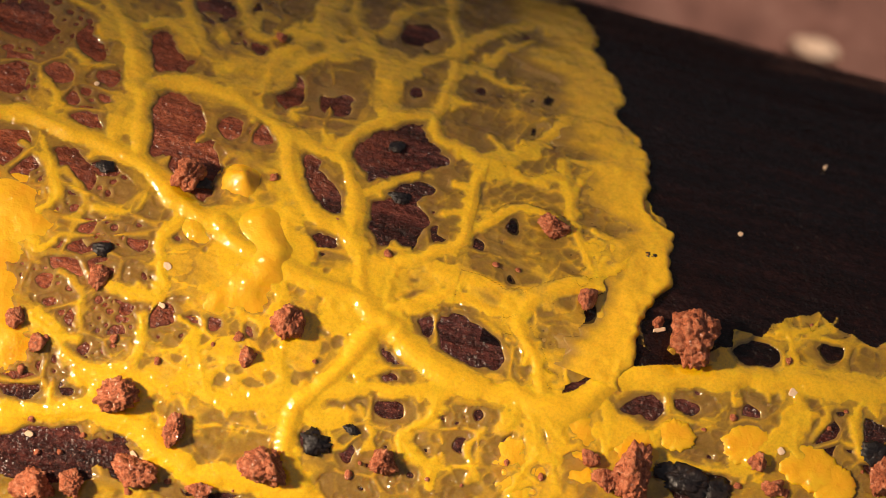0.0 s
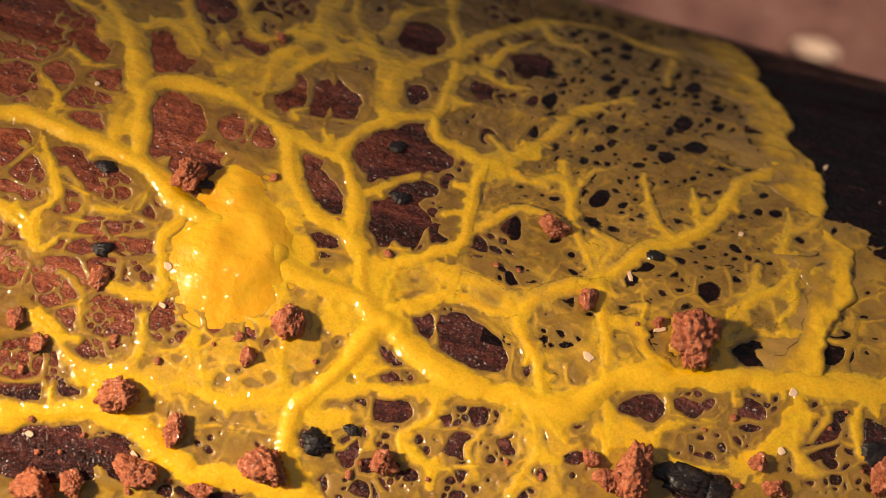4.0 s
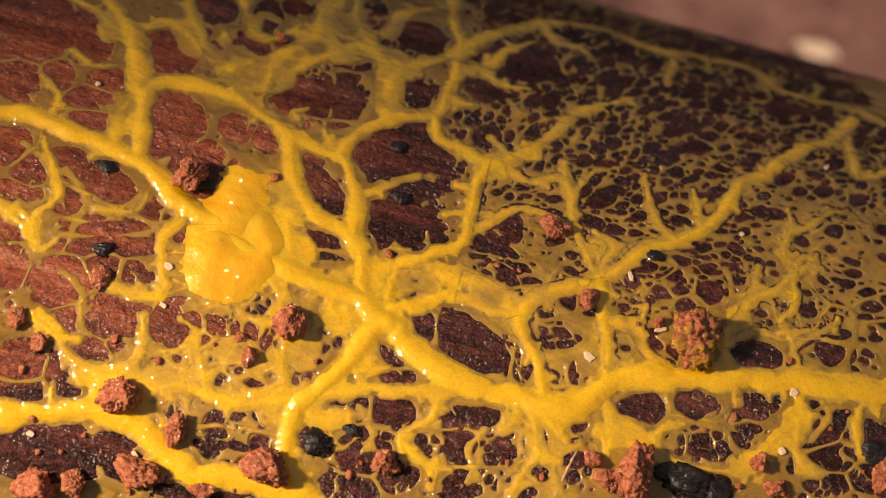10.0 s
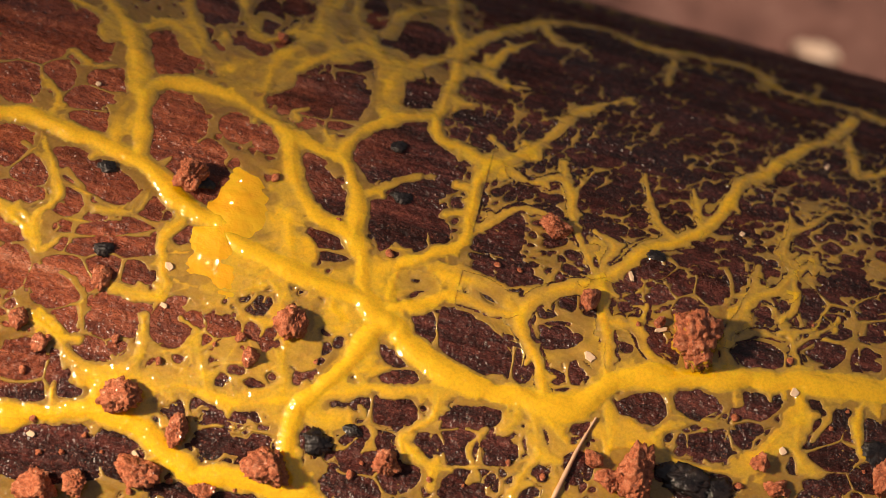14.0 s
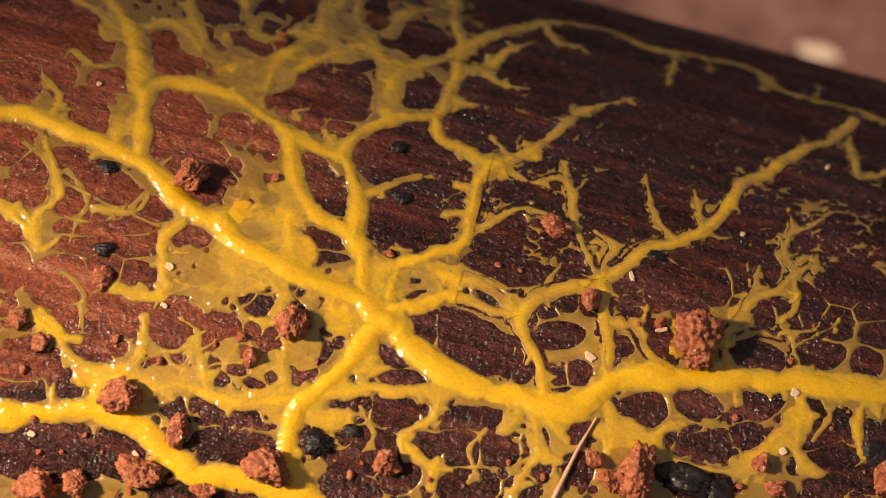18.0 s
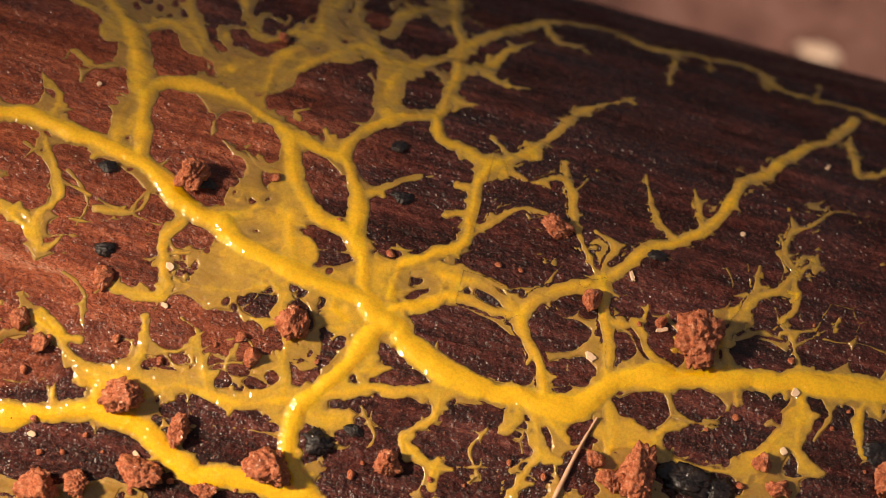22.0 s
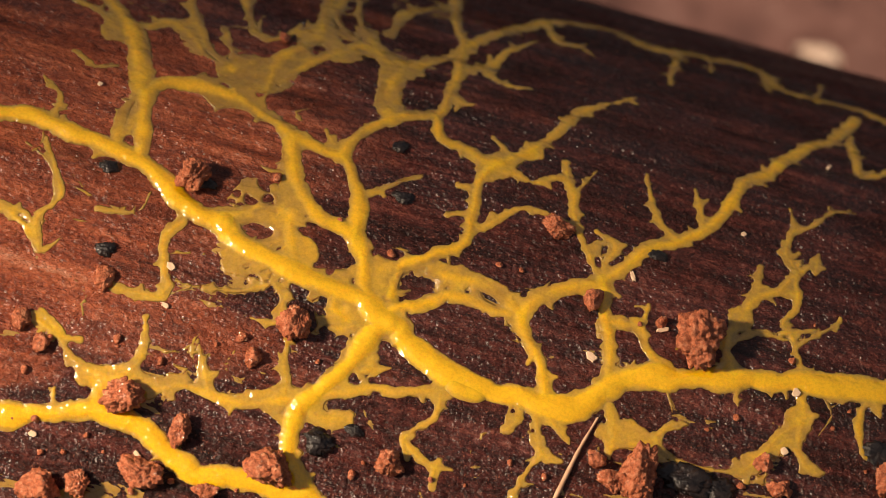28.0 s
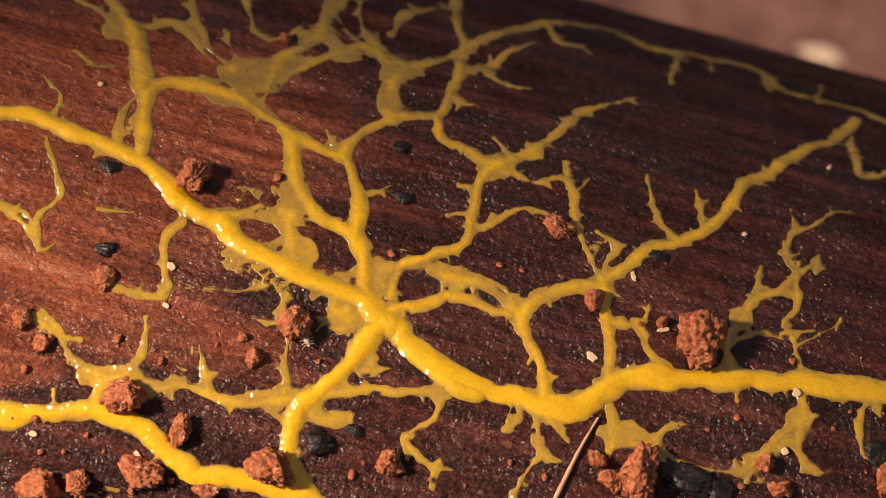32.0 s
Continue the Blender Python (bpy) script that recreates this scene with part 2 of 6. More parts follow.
def ground():
    r = np.concatenate([np.linspace(0, 0.4, 120), np.geomspace(0.42, 40, 30)])
    th = np.linspace(0, 2 * np.pi, 145)[:-1]
    rr, tt = np.meshgrid(r, th, indexing="ij")
    x, y = rr * np.cos(tt), rr * np.sin(tt)
    z = soil_height(x, y)
    co = np.stack([x, y, z], -1).reshape(-1, 3)
    n, k = len(r), len(th)
    i, j = np.meshgrid(np.arange(n - 1), np.arange(k), indexing="ij")
    q = np.stack([i * k + j, (i + 1) * k + j, (i + 1) * k + (j + 1) % k, i * k + (j + 1) % k], -1).reshape(-1, 4)
    me, _ = grid_mesh("ground", co, q)
    tagged(part("ground", me, SOIL), "dry pinkish brown soil under and beyond the log", "ground", kind="structure")


def log():
    a = np.concatenate([np.linspace(-110, -34, 38)[:-1], np.arange(-34, 34, STEP), np.linspace(34.1, 110, 38)])
    b = np.concatenate([np.arange(-33, 30, STEP), np.linspace(30.1, 2 * np.pi * RADIUS - 33, 160)[:-1]])
    aa, bb = np.meshgrid(a, b, indexing="ij")
    co = skin_arrays(aa, bb, relief(aa, np.where(bb > 100, bb - 2 * np.pi * RADIUS, bb))).reshape(-1, 3)
    n, k = len(a), len(b)
    i, j = np.meshgrid(np.arange(n - 1), np.arange(k), indexing="ij")
    q = np.stack([i * k + j, i * k + (j + 1) % k, (i + 1) * k + (j + 1) % k, (i + 1) * k + j], -1).reshape(-1, 4)[:, ::-1]
    me, _ = grid_mesh("log", co, q)
    bm = bmesh.new()
    bm.from_mesh(me)
    bm.verts.ensure_lookup_table()
    # sawn ends close it
    for row, rev in ((0, True), (n - 1, False)):
        ring = [bm.verts[row * k + t] for t in range(k)]
        bm.faces.new(ring if rev else ring[::-1])
    bm.to_mesh(me)
    bm.free()
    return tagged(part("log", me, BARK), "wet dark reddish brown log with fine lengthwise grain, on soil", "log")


ground()
log()

# ---- slime mould ----
slime = tagged(new("slime_mould"), "yellow slime mould, thinning film and branching veins on a log", "slime mould")
MOVES = []
VEINS = []
ROOTS = {}
STAYS, HOLES, GAPS, TEARS, POOLS = [], [], [], [], []
# the flat margin of a vein, beyond its round part
FLANGE = {"main_vein": 0.36, "side_vein": 0.28, "rim_vein": 0.28, "branch": 0.14}


def sink(t):
    """How far the film has gone down at t seconds, in mm; a film of that depth is used up then."""
    t = np.asarray(t, dtype=float)
    return np.where(t > 0, 0.0028 * t + 0.045 * (1 - np.exp(-np.maximum(t, 0) / 4.0)), 0.014 * t)


def spline(pts, step=0.16):
    p = np.array(pts, float)
    p = np.vstack([2 * p[0] - p[1], p, 2 * p[-1] - p[-2]])
    out = []
    for k in range(1, len(p) - 2):
        n = max(2, int(np.hypot(*(p[k + 1] - p[k])) / step))
        for s in np.arange(n) / n:
            out.append(0.5 * (2 * p[k] + (p[k + 1] - p[k - 1]) * s + (2 * p[k - 1] - 5 * p[k] + 4 * p[k + 1] - p[k + 2]) * s * s + (3 * p[k] - p[k - 1] - 3 * p[k + 1] + p[k + 2]) * s ** 3))
    out.append(p[-2])
    return np.array(out)


def clear_depth(me, used, bed, b, pigment):
    """Notes on every point where its bed lies, and how rich it is, for the film's look."""
    normal = np.stack([b * 0, np.sin(b / RADIUS), np.cos(b / RADIUS)], -1)
    for key, values in (("bed", bed), ("bed_normal", normal)):
        at = me.attributes.new(key, "FLOAT_VECTOR", "POINT")
        at.data.foreach_set("vector", values[used].astype(np.float32).ravel())
    at = me.attributes.new("pigment", "FLOAT", "POINT")
    at.data.foreach_set("value", np.clip(pigment[used], 0, 1).astype(np.float32))


def course(name, width, pts):
    """A wandering line of that width, tapered where it ends freely."""
    line = spline(pts)
    seed = len(VEINS) * 3 + 100
    run = np.concatenate([[0], np.cumsum(np.hypot(*np.diff(line, axis=0).T))])
    wob = fbm(run * 0.45, run * 0 + seed, seed, 2)
    calm = np.clip(np.minimum(run, run[-1] - run) / 1.0, 0, 1)[:, None]
    line = line + np.stack([fbm(run * 0.42, run * 0, seed + 1, 2), fbm(run * 0.42, run * 0 + 5, seed + 2, 2)], -1) * min(0.45, 0.3 * width + 0.2) * calm
    w = width * (1 + (0.5 if width > 0.7 else 0.9) * wob)
    if name == "bulge":
        w = w * np.sin(np.pi * np.clip(run / run[-1], 0.02, 0.98)) ** 1.3
    if name in ("branch", "twig_vein"):
        left = (run[-1] - run) / max(run[-1], 1e-6)
        w = w * (0.25 + 0.75 * np.clip(left * 2.0, 0, 1))
        w = w * np.clip((run[-1] - run) / (0.35 * width) + 0.25, 0, 1) ** 0.5
    return line, w, seed


def vein(name, width, pts, fade=99):
    """A vein in the film, which has shrunk away at fade seconds."""
    line, w, seed = course(name, width + FLANGE.get(name, 0.06), pts)
    VEINS.append((line, w, fade, name))


def bulge(width, pts, born, rise=0.16):
    """A swollen stretch that travels up in a vein late on."""
    line, w, seed = course("bulge", width, pts)
    n = len(line)
    tan = np.gradient(line, axis=0)
    tan /= np.hypot(tan[:, 0], tan[:, 1])[:, None] + 1e-9
    side = np.stack([-tan[:, 1], tan[:, 0]], -1)
    lat = np.linspace(-1.35, 1.35, 15)
    top = np.cos(lat / 1.35 * np.pi / 2) ** 1.5 - 0.05
    top[0] = top[-1] = -0.5
    a = line[:, None, 0] - side[:, None, 0] * lat * w[:, None] / 2
    b = line[:, None, 1] - side[:, None, 1] * lat * w[:, None] / 2
    lump = 1 + 0.35 * fbm(a * 0.7, b * 0.7, seed + 5, 2)
    bed = relief(a, b)
    h = top * (rise * w[:, None]) * lump + swell(a, b) * 0.5 + bed * 0.5 + 0.01
    co = skin_arrays(a, b, h).reshape(-1, 3)
    k = len(lat)
    i, j = np.meshgrid(np.arange(n - 1), np.arange(k), indexing="ij")
    q = np.stack([i * k + j, i * k + (j + 1) % k, (i + 1) * k + (j + 1) % k, (i + 1) * k + j], -1).reshape(-1, 4)
    me, used = grid_mesh("bulge", co, q)
    clear_depth(me, used, skin_arrays(a, b, bed).reshape(-1, 3), b.reshape(-1), np.full(len(co), 0.85))
    bm = bmesh.new()
    bm.from_mesh(me)
    bm.verts.ensure_lookup_table()
    bm.faces.new([bm.verts[t] for t in range(k)][::-1])
    bm.faces.new([bm.verts[(n - 1) * k + t] for t in range(k)])
    bmesh.ops.recalc_face_normals(bm, faces=bm.faces)
    bm.to_mesh(me)
    bm.free()
    ob = part("bulge", me, FILM, slime)
    down = -(seat(*line[n // 2]).to_3x3() @ Vector((0, 0, 1))) * MM * (rise * width * 1.25 + 0.35)
    MOVES.append((ob, [(t, Matrix.Translation(down * s)) for t, s in ((0.0, 1.0), (born - 2.0, 1.0), (born + 1.0, 0.0), (CLIP, 0.0))]))


def stay(a, b, t):
    """About (a, b) the film lasts until t seconds."""
    STAYS.append((a, b, t))


def pool(a, b, ra, rb, turn, t):
    """A patch of web that lasts until t seconds."""
    POOLS.append((a, b, ra, rb, turn, t))


def hole(a, b, ra, rb, turn, t):
    """A gap in the film that has this size at t seconds."""
    HOLES.append((a, b, ra, rb, turn, t))


def gap(a, b, ra, rb, turn):
    """A mesh of the net as it is half-way, when the smaller gaps have run together."""
    GAPS.append((a, b, ra, rb, turn))


def tear(a, b, ra, rb, turn):
    """A gap that the net leaves open near the end."""
    TEARS.append((a, b, ra, rb, turn))


bulge(1.91, [(1.05, -16.33), (2.74, -16.97), (4.38, -17.38), (6.26, -17.26)], 27)
bulge(1.75, [(11.36, -16.16), (12.49, -15.21), (13.59, -14.09), (15.36, -13.39)], 25)
bulge(1.66, [(-3.87, -13.66), (-2.33, -14.37), (-0.95, -15.28)], 29)
bulge(1.50, [(-2.14, -14.39), (-3.17, -15.58), (-3.74, -17.06)], 29)
vein('main_vein', 0.98, [(-33.55, -6.76), (-30.09, -6.50), (-27.72, -6.54), (-24.81, -7.02), (-21.49, -7.60), (-19.14, -8.93), (-16.76, -10.43), (-14.44, -10.65)])
vein('main_vein', 0.93, [(-14.69, -10.59), (-12.89, -11.74), (-10.38, -12.41), (-8.27, -13.05), (-6.55, -13.01)])
vein('main_vein', 0.87, [(-7.50, -13.04), (-5.97, -13.01), (-3.97, -13.27), (-2.12, -14.47)])
vein('main_vein', 1.14, [(-2.36, -14.25), (-0.29, -15.58), (1.88, -16.57), (4.35, -17.27), (7.36, -17.04), (9.83, -16.98), (11.71, -15.99), (13.26, -14.35), (15.36, -13.35), (17.95, -12.81), (20.92, -12.17), (24.57, -10.95), (27.62, -10.57), (33.65, -9.23)])
vein('main_vein', 0.98, [(-2.14, -14.39), (-3.32, -15.74), (-3.95, -17.71), (-5.61, -20.04), (-6.61, -21.93), (-6.55, -23.82), (-5.81, -25.51), (-3.56, -27.54)])
vein('main_vein', 0.98, [(-26.97, -27.58), (-22.75, -26.46), (-19.69, -25.26), (-18.16, -25.34), (-15.78, -25.72), (-13.98, -26.75), (-12.33, -27.25), (-9.40, -26.92), (-7.11, -26.99), (-3.51, -27.72)])
vein('side_vein', 0.76, [(-21.52, -7.52), (-22.05, -4.66), (-22.23, -2.16), (-21.13, -0.69), (-18.37, -0.50), (-15.93, -0.59), (-13.90, -1.43), (-11.94, -2.84), (-10.09, -3.07), (-8.29, -3.11)])
vein('side_vein', 0.76, [(-8.31, -3.02), (-6.94, -4.56), (-6.09, -6.90), (-5.94, -8.91), (-4.86, -10.56), (-4.17, -12.49), (-3.17, -13.66)])
vein('side_vein', 0.54, [(-8.31, -3.02), (-7.47, -0.63), (-5.89, 1.34), (-4.06, 2.27), (-2.86, 2.39), (-2.13, 0.77), (-0.49, 0.65), (0.91, -0.32), (2.28, -0.09)])
vein('side_vein', 0.76, [(-11.91, -2.98), (-11.21, -5.23), (-10.02, -7.22), (-8.73, -8.42), (-7.09, -8.68), (-5.69, -9.27)])
vein('rim_vein', 0.54, [(-8.93, 9.19), (-6.76, 7.64), (-5.10, 7.69), (-3.01, 10.18), (-1.33, 13.18), (0.88, 16.30), (2.83, 18.83), (5.79, 20.83), (8.44, 21.26), (11.14, 19.80), (14.66, 20.91), (17.78, 21.89), (19.99, 20.94), (21.49, 18.36), (24.34, 18.63), (26.96, 18.18), (29.10, 17.14), (32.66, 18.39)])
vein('side_vein', 0.46, [(-2.94, 2.77), (-2.37, 5.16), (-2.21, 8.31), (-2.54, 11.23), (-3.47, 14.76), (-4.81, 22.61)])
vein('branch', 0.30, [(-2.21, 8.31), (-0.84, 9.71), (0.24, 11.03), (1.22, 13.27), (2.53, 14.99)])
vein('branch', 0.25, [(-0.78, 9.35), (0.58, 8.66), (3.09, 8.67)])
vein('branch', 0.27, [(-2.31, 5.51), (-1.44, 4.59), (-0.40, 4.96)])
vein('branch', 0.27, [(2.83, 18.83), (4.13, 16.31), (5.65, 16.25), (7.25, 15.22)])
vein('branch', 0.27, [(13.12, 20.06), (13.08, 17.07), (12.98, 13.87)])
vein('branch', 0.41, [(2.09, -0.16), (3.86, 1.20), (4.75, 3.10), (6.05, 5.34), (6.97, 7.73), (8.45, 9.28), (10.60, 10.93)])
vein('side_vein', 0.49, [(2.09, -0.16), (1.27, -2.14), (1.12, -4.82), (1.20, -6.45), (0.58, -8.02), (-0.71, -9.22), (-2.22, -10.21), (-2.63, -12.46)])
vein('branch', 0.35, [(2.61, -0.78), (5.01, -0.73), (6.51, -0.09), (7.50, -1.17), (8.11, -3.25), (8.98, -4.91), (10.06, -6.44), (10.87, -7.56)])
vein('side_vein', 0.52, [(10.87, -7.56), (12.25, -5.52), (13.56, -3.90), (15.36, -2.72), (17.10, -0.96), (18.41, 1.38), (19.30, 4.61), (21.19, 6.77), (23.10, 10.12), (25.58, 12.67), (26.98, 16.13)])
vein('side_vein', 0.60, [(10.83, -7.35), (11.48, -10.02), (12.06, -12.39), (12.79, -14.32)])
vein('side_vein', 0.49, [(10.87, -7.56), (8.94, -8.68), (6.85, -9.88), (6.03, -11.41), (6.53, -12.74), (7.93, -13.78), (8.80, -16.36)])
vein('side_vein', 0.54, [(6.03, -11.41), (4.30, -10.64), (2.61, -10.06), (1.06, -10.09), (-0.51, -10.04)])
vein('side_vein', 0.54, [(-2.35, -13.55), (-0.68, -12.53), (0.98, -11.41), (2.89, -11.27), (5.27, -11.51)])
vein('twig_vein', 0.19, [(7.50, -1.17), (8.13, -0.15), (8.86, 1.60)], fade=28)
vein('twig_vein', 0.25, [(16.91, -1.02), (16.44, 0.94), (15.78, 2.37)])
vein('twig_vein', 0.33, [(15.33, -2.58), (13.90, -1.54), (13.02, -0.02), (12.29, 2.60)])
vein('branch', 0.38, [(19.70, -9.82), (20.44, -7.32), (21.33, -5.44), (22.76, -4.38), (23.72, -2.61), (24.84, -1.23)])
vein('branch', 0.25, [(23.72, -2.61), (22.74, -1.08), (22.93, 0.83), (24.44, 1.93), (25.92, 3.91), (27.21, 4.23)], fade=29)
vein('branch', 0.25, [(23.72, -2.61), (23.88, -5.34), (23.46, -7.29), (24.52, -8.30), (25.28, -10.57)])
vein('twig_vein', 0.16, [(21.33, -5.44), (21.17, -2.96)])
vein('twig_vein', 0.25, [(24.35, -8.44), (25.91, -7.08), (27.09, -5.72)], fade=24)
vein('branch', 0.44, [(19.80, -9.28), (20.21, -10.87), (20.34, -12.17)])
vein('branch', 0.35, [(11.71, -10.38), (13.84, -9.75), (14.21, -8.24)])
vein('branch', 0.46, [(13.66, -9.80), (14.61, -11.65), (16.40, -12.80)])
vein('branch', 0.30, [(13.05, -15.97), (14.06, -17.86), (15.96, -17.81), (16.72, -16.94), (17.90, -16.22)])
vein('twig_vein', 0.27, [(16.64, -17.47), (17.13, -18.58), (19.43, -18.81)])
vein('branch', 0.46, [(13.27, -16.11), (13.87, -19.47)])
vein('branch', 0.46, [(24.99, -11.58), (25.79, -13.41), (24.55, -14.97), (23.69, -16.40), (22.36, -18.24)])
vein('branch', 0.35, [(25.53, -13.69), (26.05, -15.75), (27.52, -16.76)])
vein('branch', 0.25, [(29.84, -10.60), (29.54, -12.76), (30.06, -14.63), (31.79, -14.63)])
vein('twig_vein', 0.22, [(20.99, -12.52), (21.35, -13.77)])
vein('branch', 0.27, [(8.34, -17.16), (8.86, -19.28), (9.53, -20.45), (8.70, -22.39), (8.00, -24.09)])
vein('twig_vein', 0.16, [(9.53, -20.45), (10.88, -20.50)])
vein('twig_vein', 0.22, [(7.37, -17.54), (7.34, -19.31)])
vein('twig_vein', 0.30, [(9.04, -17.67), (10.87, -18.93)])
vein('twig_vein', 0.25, [(2.17, -17.99), (2.17, -19.94), (0.77, -21.85), (1.25, -22.94)])
vein('twig_vein', 0.22, [(1.67, -22.37), (3.19, -23.10), (3.30, -24.21)], fade=30)
vein('branch', 0.30, [(-3.81, -19.63), (-2.06, -19.08), (0.89, -18.66), (2.40, -17.85)])
vein('branch', 0.41, [(-4.70, -19.18), (-5.73, -21.69), (-3.31, -21.50)])
vein('branch', 0.54, [(-7.18, -21.24), (-10.36, -22.10), (-13.74, -22.21), (-16.18, -22.99), (-18.29, -23.55)])
vein('branch', 0.27, [(-9.26, -14.38), (-9.20, -15.99), (-8.44, -17.38), (-7.61, -21.05)], fade=30)
vein('branch', 0.35, [(-24.58, -20.26), (-22.85, -20.95), (-21.37, -22.09), (-19.88, -22.65), (-18.52, -22.78), (-17.40, -21.40), (-17.18, -19.79)])
vein('twig_vein', 0.22, [(-12.48, -21.99), (-13.36, -20.22)])
vein('twig_vein', 0.25, [(-21.80, -25.82), (-22.08, -24.19)])
vein('branch', 0.65, [(-19.20, -25.01), (-19.11, -23.09)])
vein('branch', 0.25, [(-17.21, -11.30), (-18.02, -12.74), (-17.64, -14.72), (-16.95, -15.75), (-17.92, -17.03), (-20.45, -16.86)])
vein('branch', 0.27, [(-27.73, -7.73), (-26.41, -10.05), (-25.39, -11.93), (-26.41, -13.72), (-25.76, -15.81)])
vein('twig_vein', 0.22, [(-30.38, -14.00), (-27.81, -13.58), (-26.71, -14.02)])
vein('twig_vein', 0.22, [(-22.90, -11.97), (-20.33, -11.50), (-19.86, -9.82)], fade=27)
vein('side_vein', 1.03, [(-22.95, -1.62), (-23.94, 1.38), (-25.64, 3.76), (-28.32, 7.36)])
vein('branch', 0.54, [(-17.45, 2.14), (-20.44, 4.99), (-22.79, 10.11)])
vein('branch', 0.65, [(-14.76, 1.13), (-14.46, 4.92), (-12.62, 7.80), (-13.12, 15.80)])
vein('branch', 0.33, [(-19.04, 12.16), (-17.43, 7.37), (-15.56, 6.11), (-14.05, 8.61)])
vein('branch', 0.60, [(-7.05, 7.01), (-8.93, 8.08), (-10.74, 6.75), (-13.94, 4.49)])
vein('branch', 0.41, [(-8.68, 8.94), (-10.26, 11.75), (-10.99, 17.29)])
vein('branch', 0.82, [(-5.87, 1.24), (-6.74, 3.99), (-5.74, 7.75)])
vein('branch', 0.44, [(-7.72, 10.59), (-7.02, 14.06), (-4.02, 17.39)])
vein('twig_vein', 0.25, [(-27.86, -6.10), (-27.79, -4.45), (-29.40, -3.12)], fade=31)
vein('branch', 0.60, [(-23.07, -6.93), (-23.34, -4.35), (-22.74, -2.34)])
vein('twig_vein', 0.25, [(-10.95, -5.63), (-12.95, -5.80), (-14.61, -4.79)], fade=28)
vein('branch', 0.76, [(-10.47, -8.50), (-9.65, -11.12), (-8.74, -12.77)])
vein('branch', 0.33, [(-12.24, -6.99), (-10.95, -8.88)])
vein('branch', 0.38, [(-6.02, -12.82), (-6.02, -14.27), (-4.64, -15.11)])
vein('twig_vein', 0.27, [(-6.89, -15.34), (-5.26, -15.68), (-3.93, -14.90)], fade=30)
vein('twig_vein', 0.25, [(-15.42, -17.73), (-14.04, -18.53), (-14.22, -20.53)], fade=22)
vein('twig_vein', 0.25, [(-11.35, -18.58), (-11.65, -20.22), (-9.83, -21.27)], fade=23)
vein('twig_vein', 0.25, [(-17.11, -19.77), (-15.14, -20.01), (-13.93, -18.90)], fade=21)
vein('twig_vein', 0.22, [(-23.71, -16.85), (-21.85, -17.93), (-21.55, -20.21)], fade=19)
vein('twig_vein', 0.22, [(-25.52, -9.77), (-23.83, -11.46), (-23.94, -13.63), (-24.06, -15.73)], fade=17)
vein('twig_vein', 0.25, [(-4.90, -22.62), (-3.20, -23.30), (-1.98, -22.21)], fade=20)
vein('twig_vein', 0.22, [(5.74, -19.74), (5.04, -21.47), (6.21, -23.05)], fade=19)
vein('twig_vein', 0.25, [(-2.46, -20.42), (-1.27, -22.02), (-1.69, -23.28)], fade=19)
vein('twig_vein', 0.22, [(16.72, -14.34), (18.14, -15.55), (20.03, -15.43), (20.89, -13.98)], fade=20)
vein('twig_vein', 0.22, [(26.61, -11.53), (27.63, -12.89), (26.81, -14.74)], fade=21)
vein('branch', 0.38, [(-30.14, 5.11), (-27.80, 4.14), (-25.50, 2.57)])
vein('branch', 0.44, [(-23.91, 4.16), (-22.71, 5.01), (-21.10, 4.38), (-19.47, 2.85), (-17.75, 1.73)])
vein('twig_vein', 0.27, [(-19.03, 5.94), (-18.28, 4.60), (-16.74, 4.16)])
vein('branch', 0.49, [(-12.62, 7.80), (-12.13, 11.59), (-11.99, 15.48)])
vein('branch', 0.60, [(-10.76, 6.88), (-12.00, 4.99), (-13.98, 2.92)])
vein('branch', 0.38, [(-13.18, 13.72), (-11.46, 10.29), (-8.86, 7.75), (-7.08, 7.14)])
vein('twig_vein', 0.22, [(-28.11, -0.21), (-26.64, -1.06), (-25.02, -0.46)])
vein('twig_vein', 0.22, [(-24.24, -8.24), (-23.80, -7.50), (-22.98, -7.24)])
vein('twig_vein', 0.22, [(-9.96, -1.15), (-9.58, -1.91), (-8.61, -2.61)])
vein('twig_vein', 0.16, [(-5.73, -5.47), (-4.26, -4.16), (-2.76, -2.90)])
vein('twig_vein', 0.25, [(-17.71, -18.37), (-17.25, -19.81), (-17.57, -21.45)])
vein('twig_vein', 0.22, [(-21.34, -20.93), (-22.68, -20.90), (-24.39, -19.62)])
vein('twig_vein', 0.22, [(-13.83, -19.26), (-13.34, -20.29), (-12.13, -21.89)], fade=29)
vein('twig_vein', 0.25, [(-3.09, -18.07), (-1.36, -17.39)])
vein('twig_vein', 0.22, [(0.77, -21.85), (1.99, -22.86), (3.02, -23.15), (4.27, -22.89)])
vein('twig_vein', 0.16, [(3.02, -23.15), (3.14, -24.33)])
vein('twig_vein', 0.22, [(6.83, -19.52), (7.52, -18.48), (7.38, -17.42)])
vein('twig_vein', 0.19, [(8.69, -19.33), (9.81, -20.49), (10.86, -20.74)])
vein('twig_vein', 0.25, [(9.94, -17.43), (11.14, -19.24)])
vein('twig_vein', 0.25, [(16.58, -17.17), (17.31, -16.18), (18.40, -15.88)])
vein('twig_vein', 0.22, [(16.97, -18.04), (19.55, -18.50), (22.16, -18.18)])
vein('twig_vein', 0.25, [(25.79, -13.41), (26.75, -12.94)])
vein('twig_vein', 0.25, [(24.99, -15.24), (23.40, -16.87), (23.01, -18.61)])
vein('twig_vein', 0.22, [(25.65, -15.66), (26.86, -16.90), (27.76, -16.65)])
vein('twig_vein', 0.19, [(22.52, 2.91), (23.10, 1.16), (22.76, -1.33), (23.41, -2.71)])
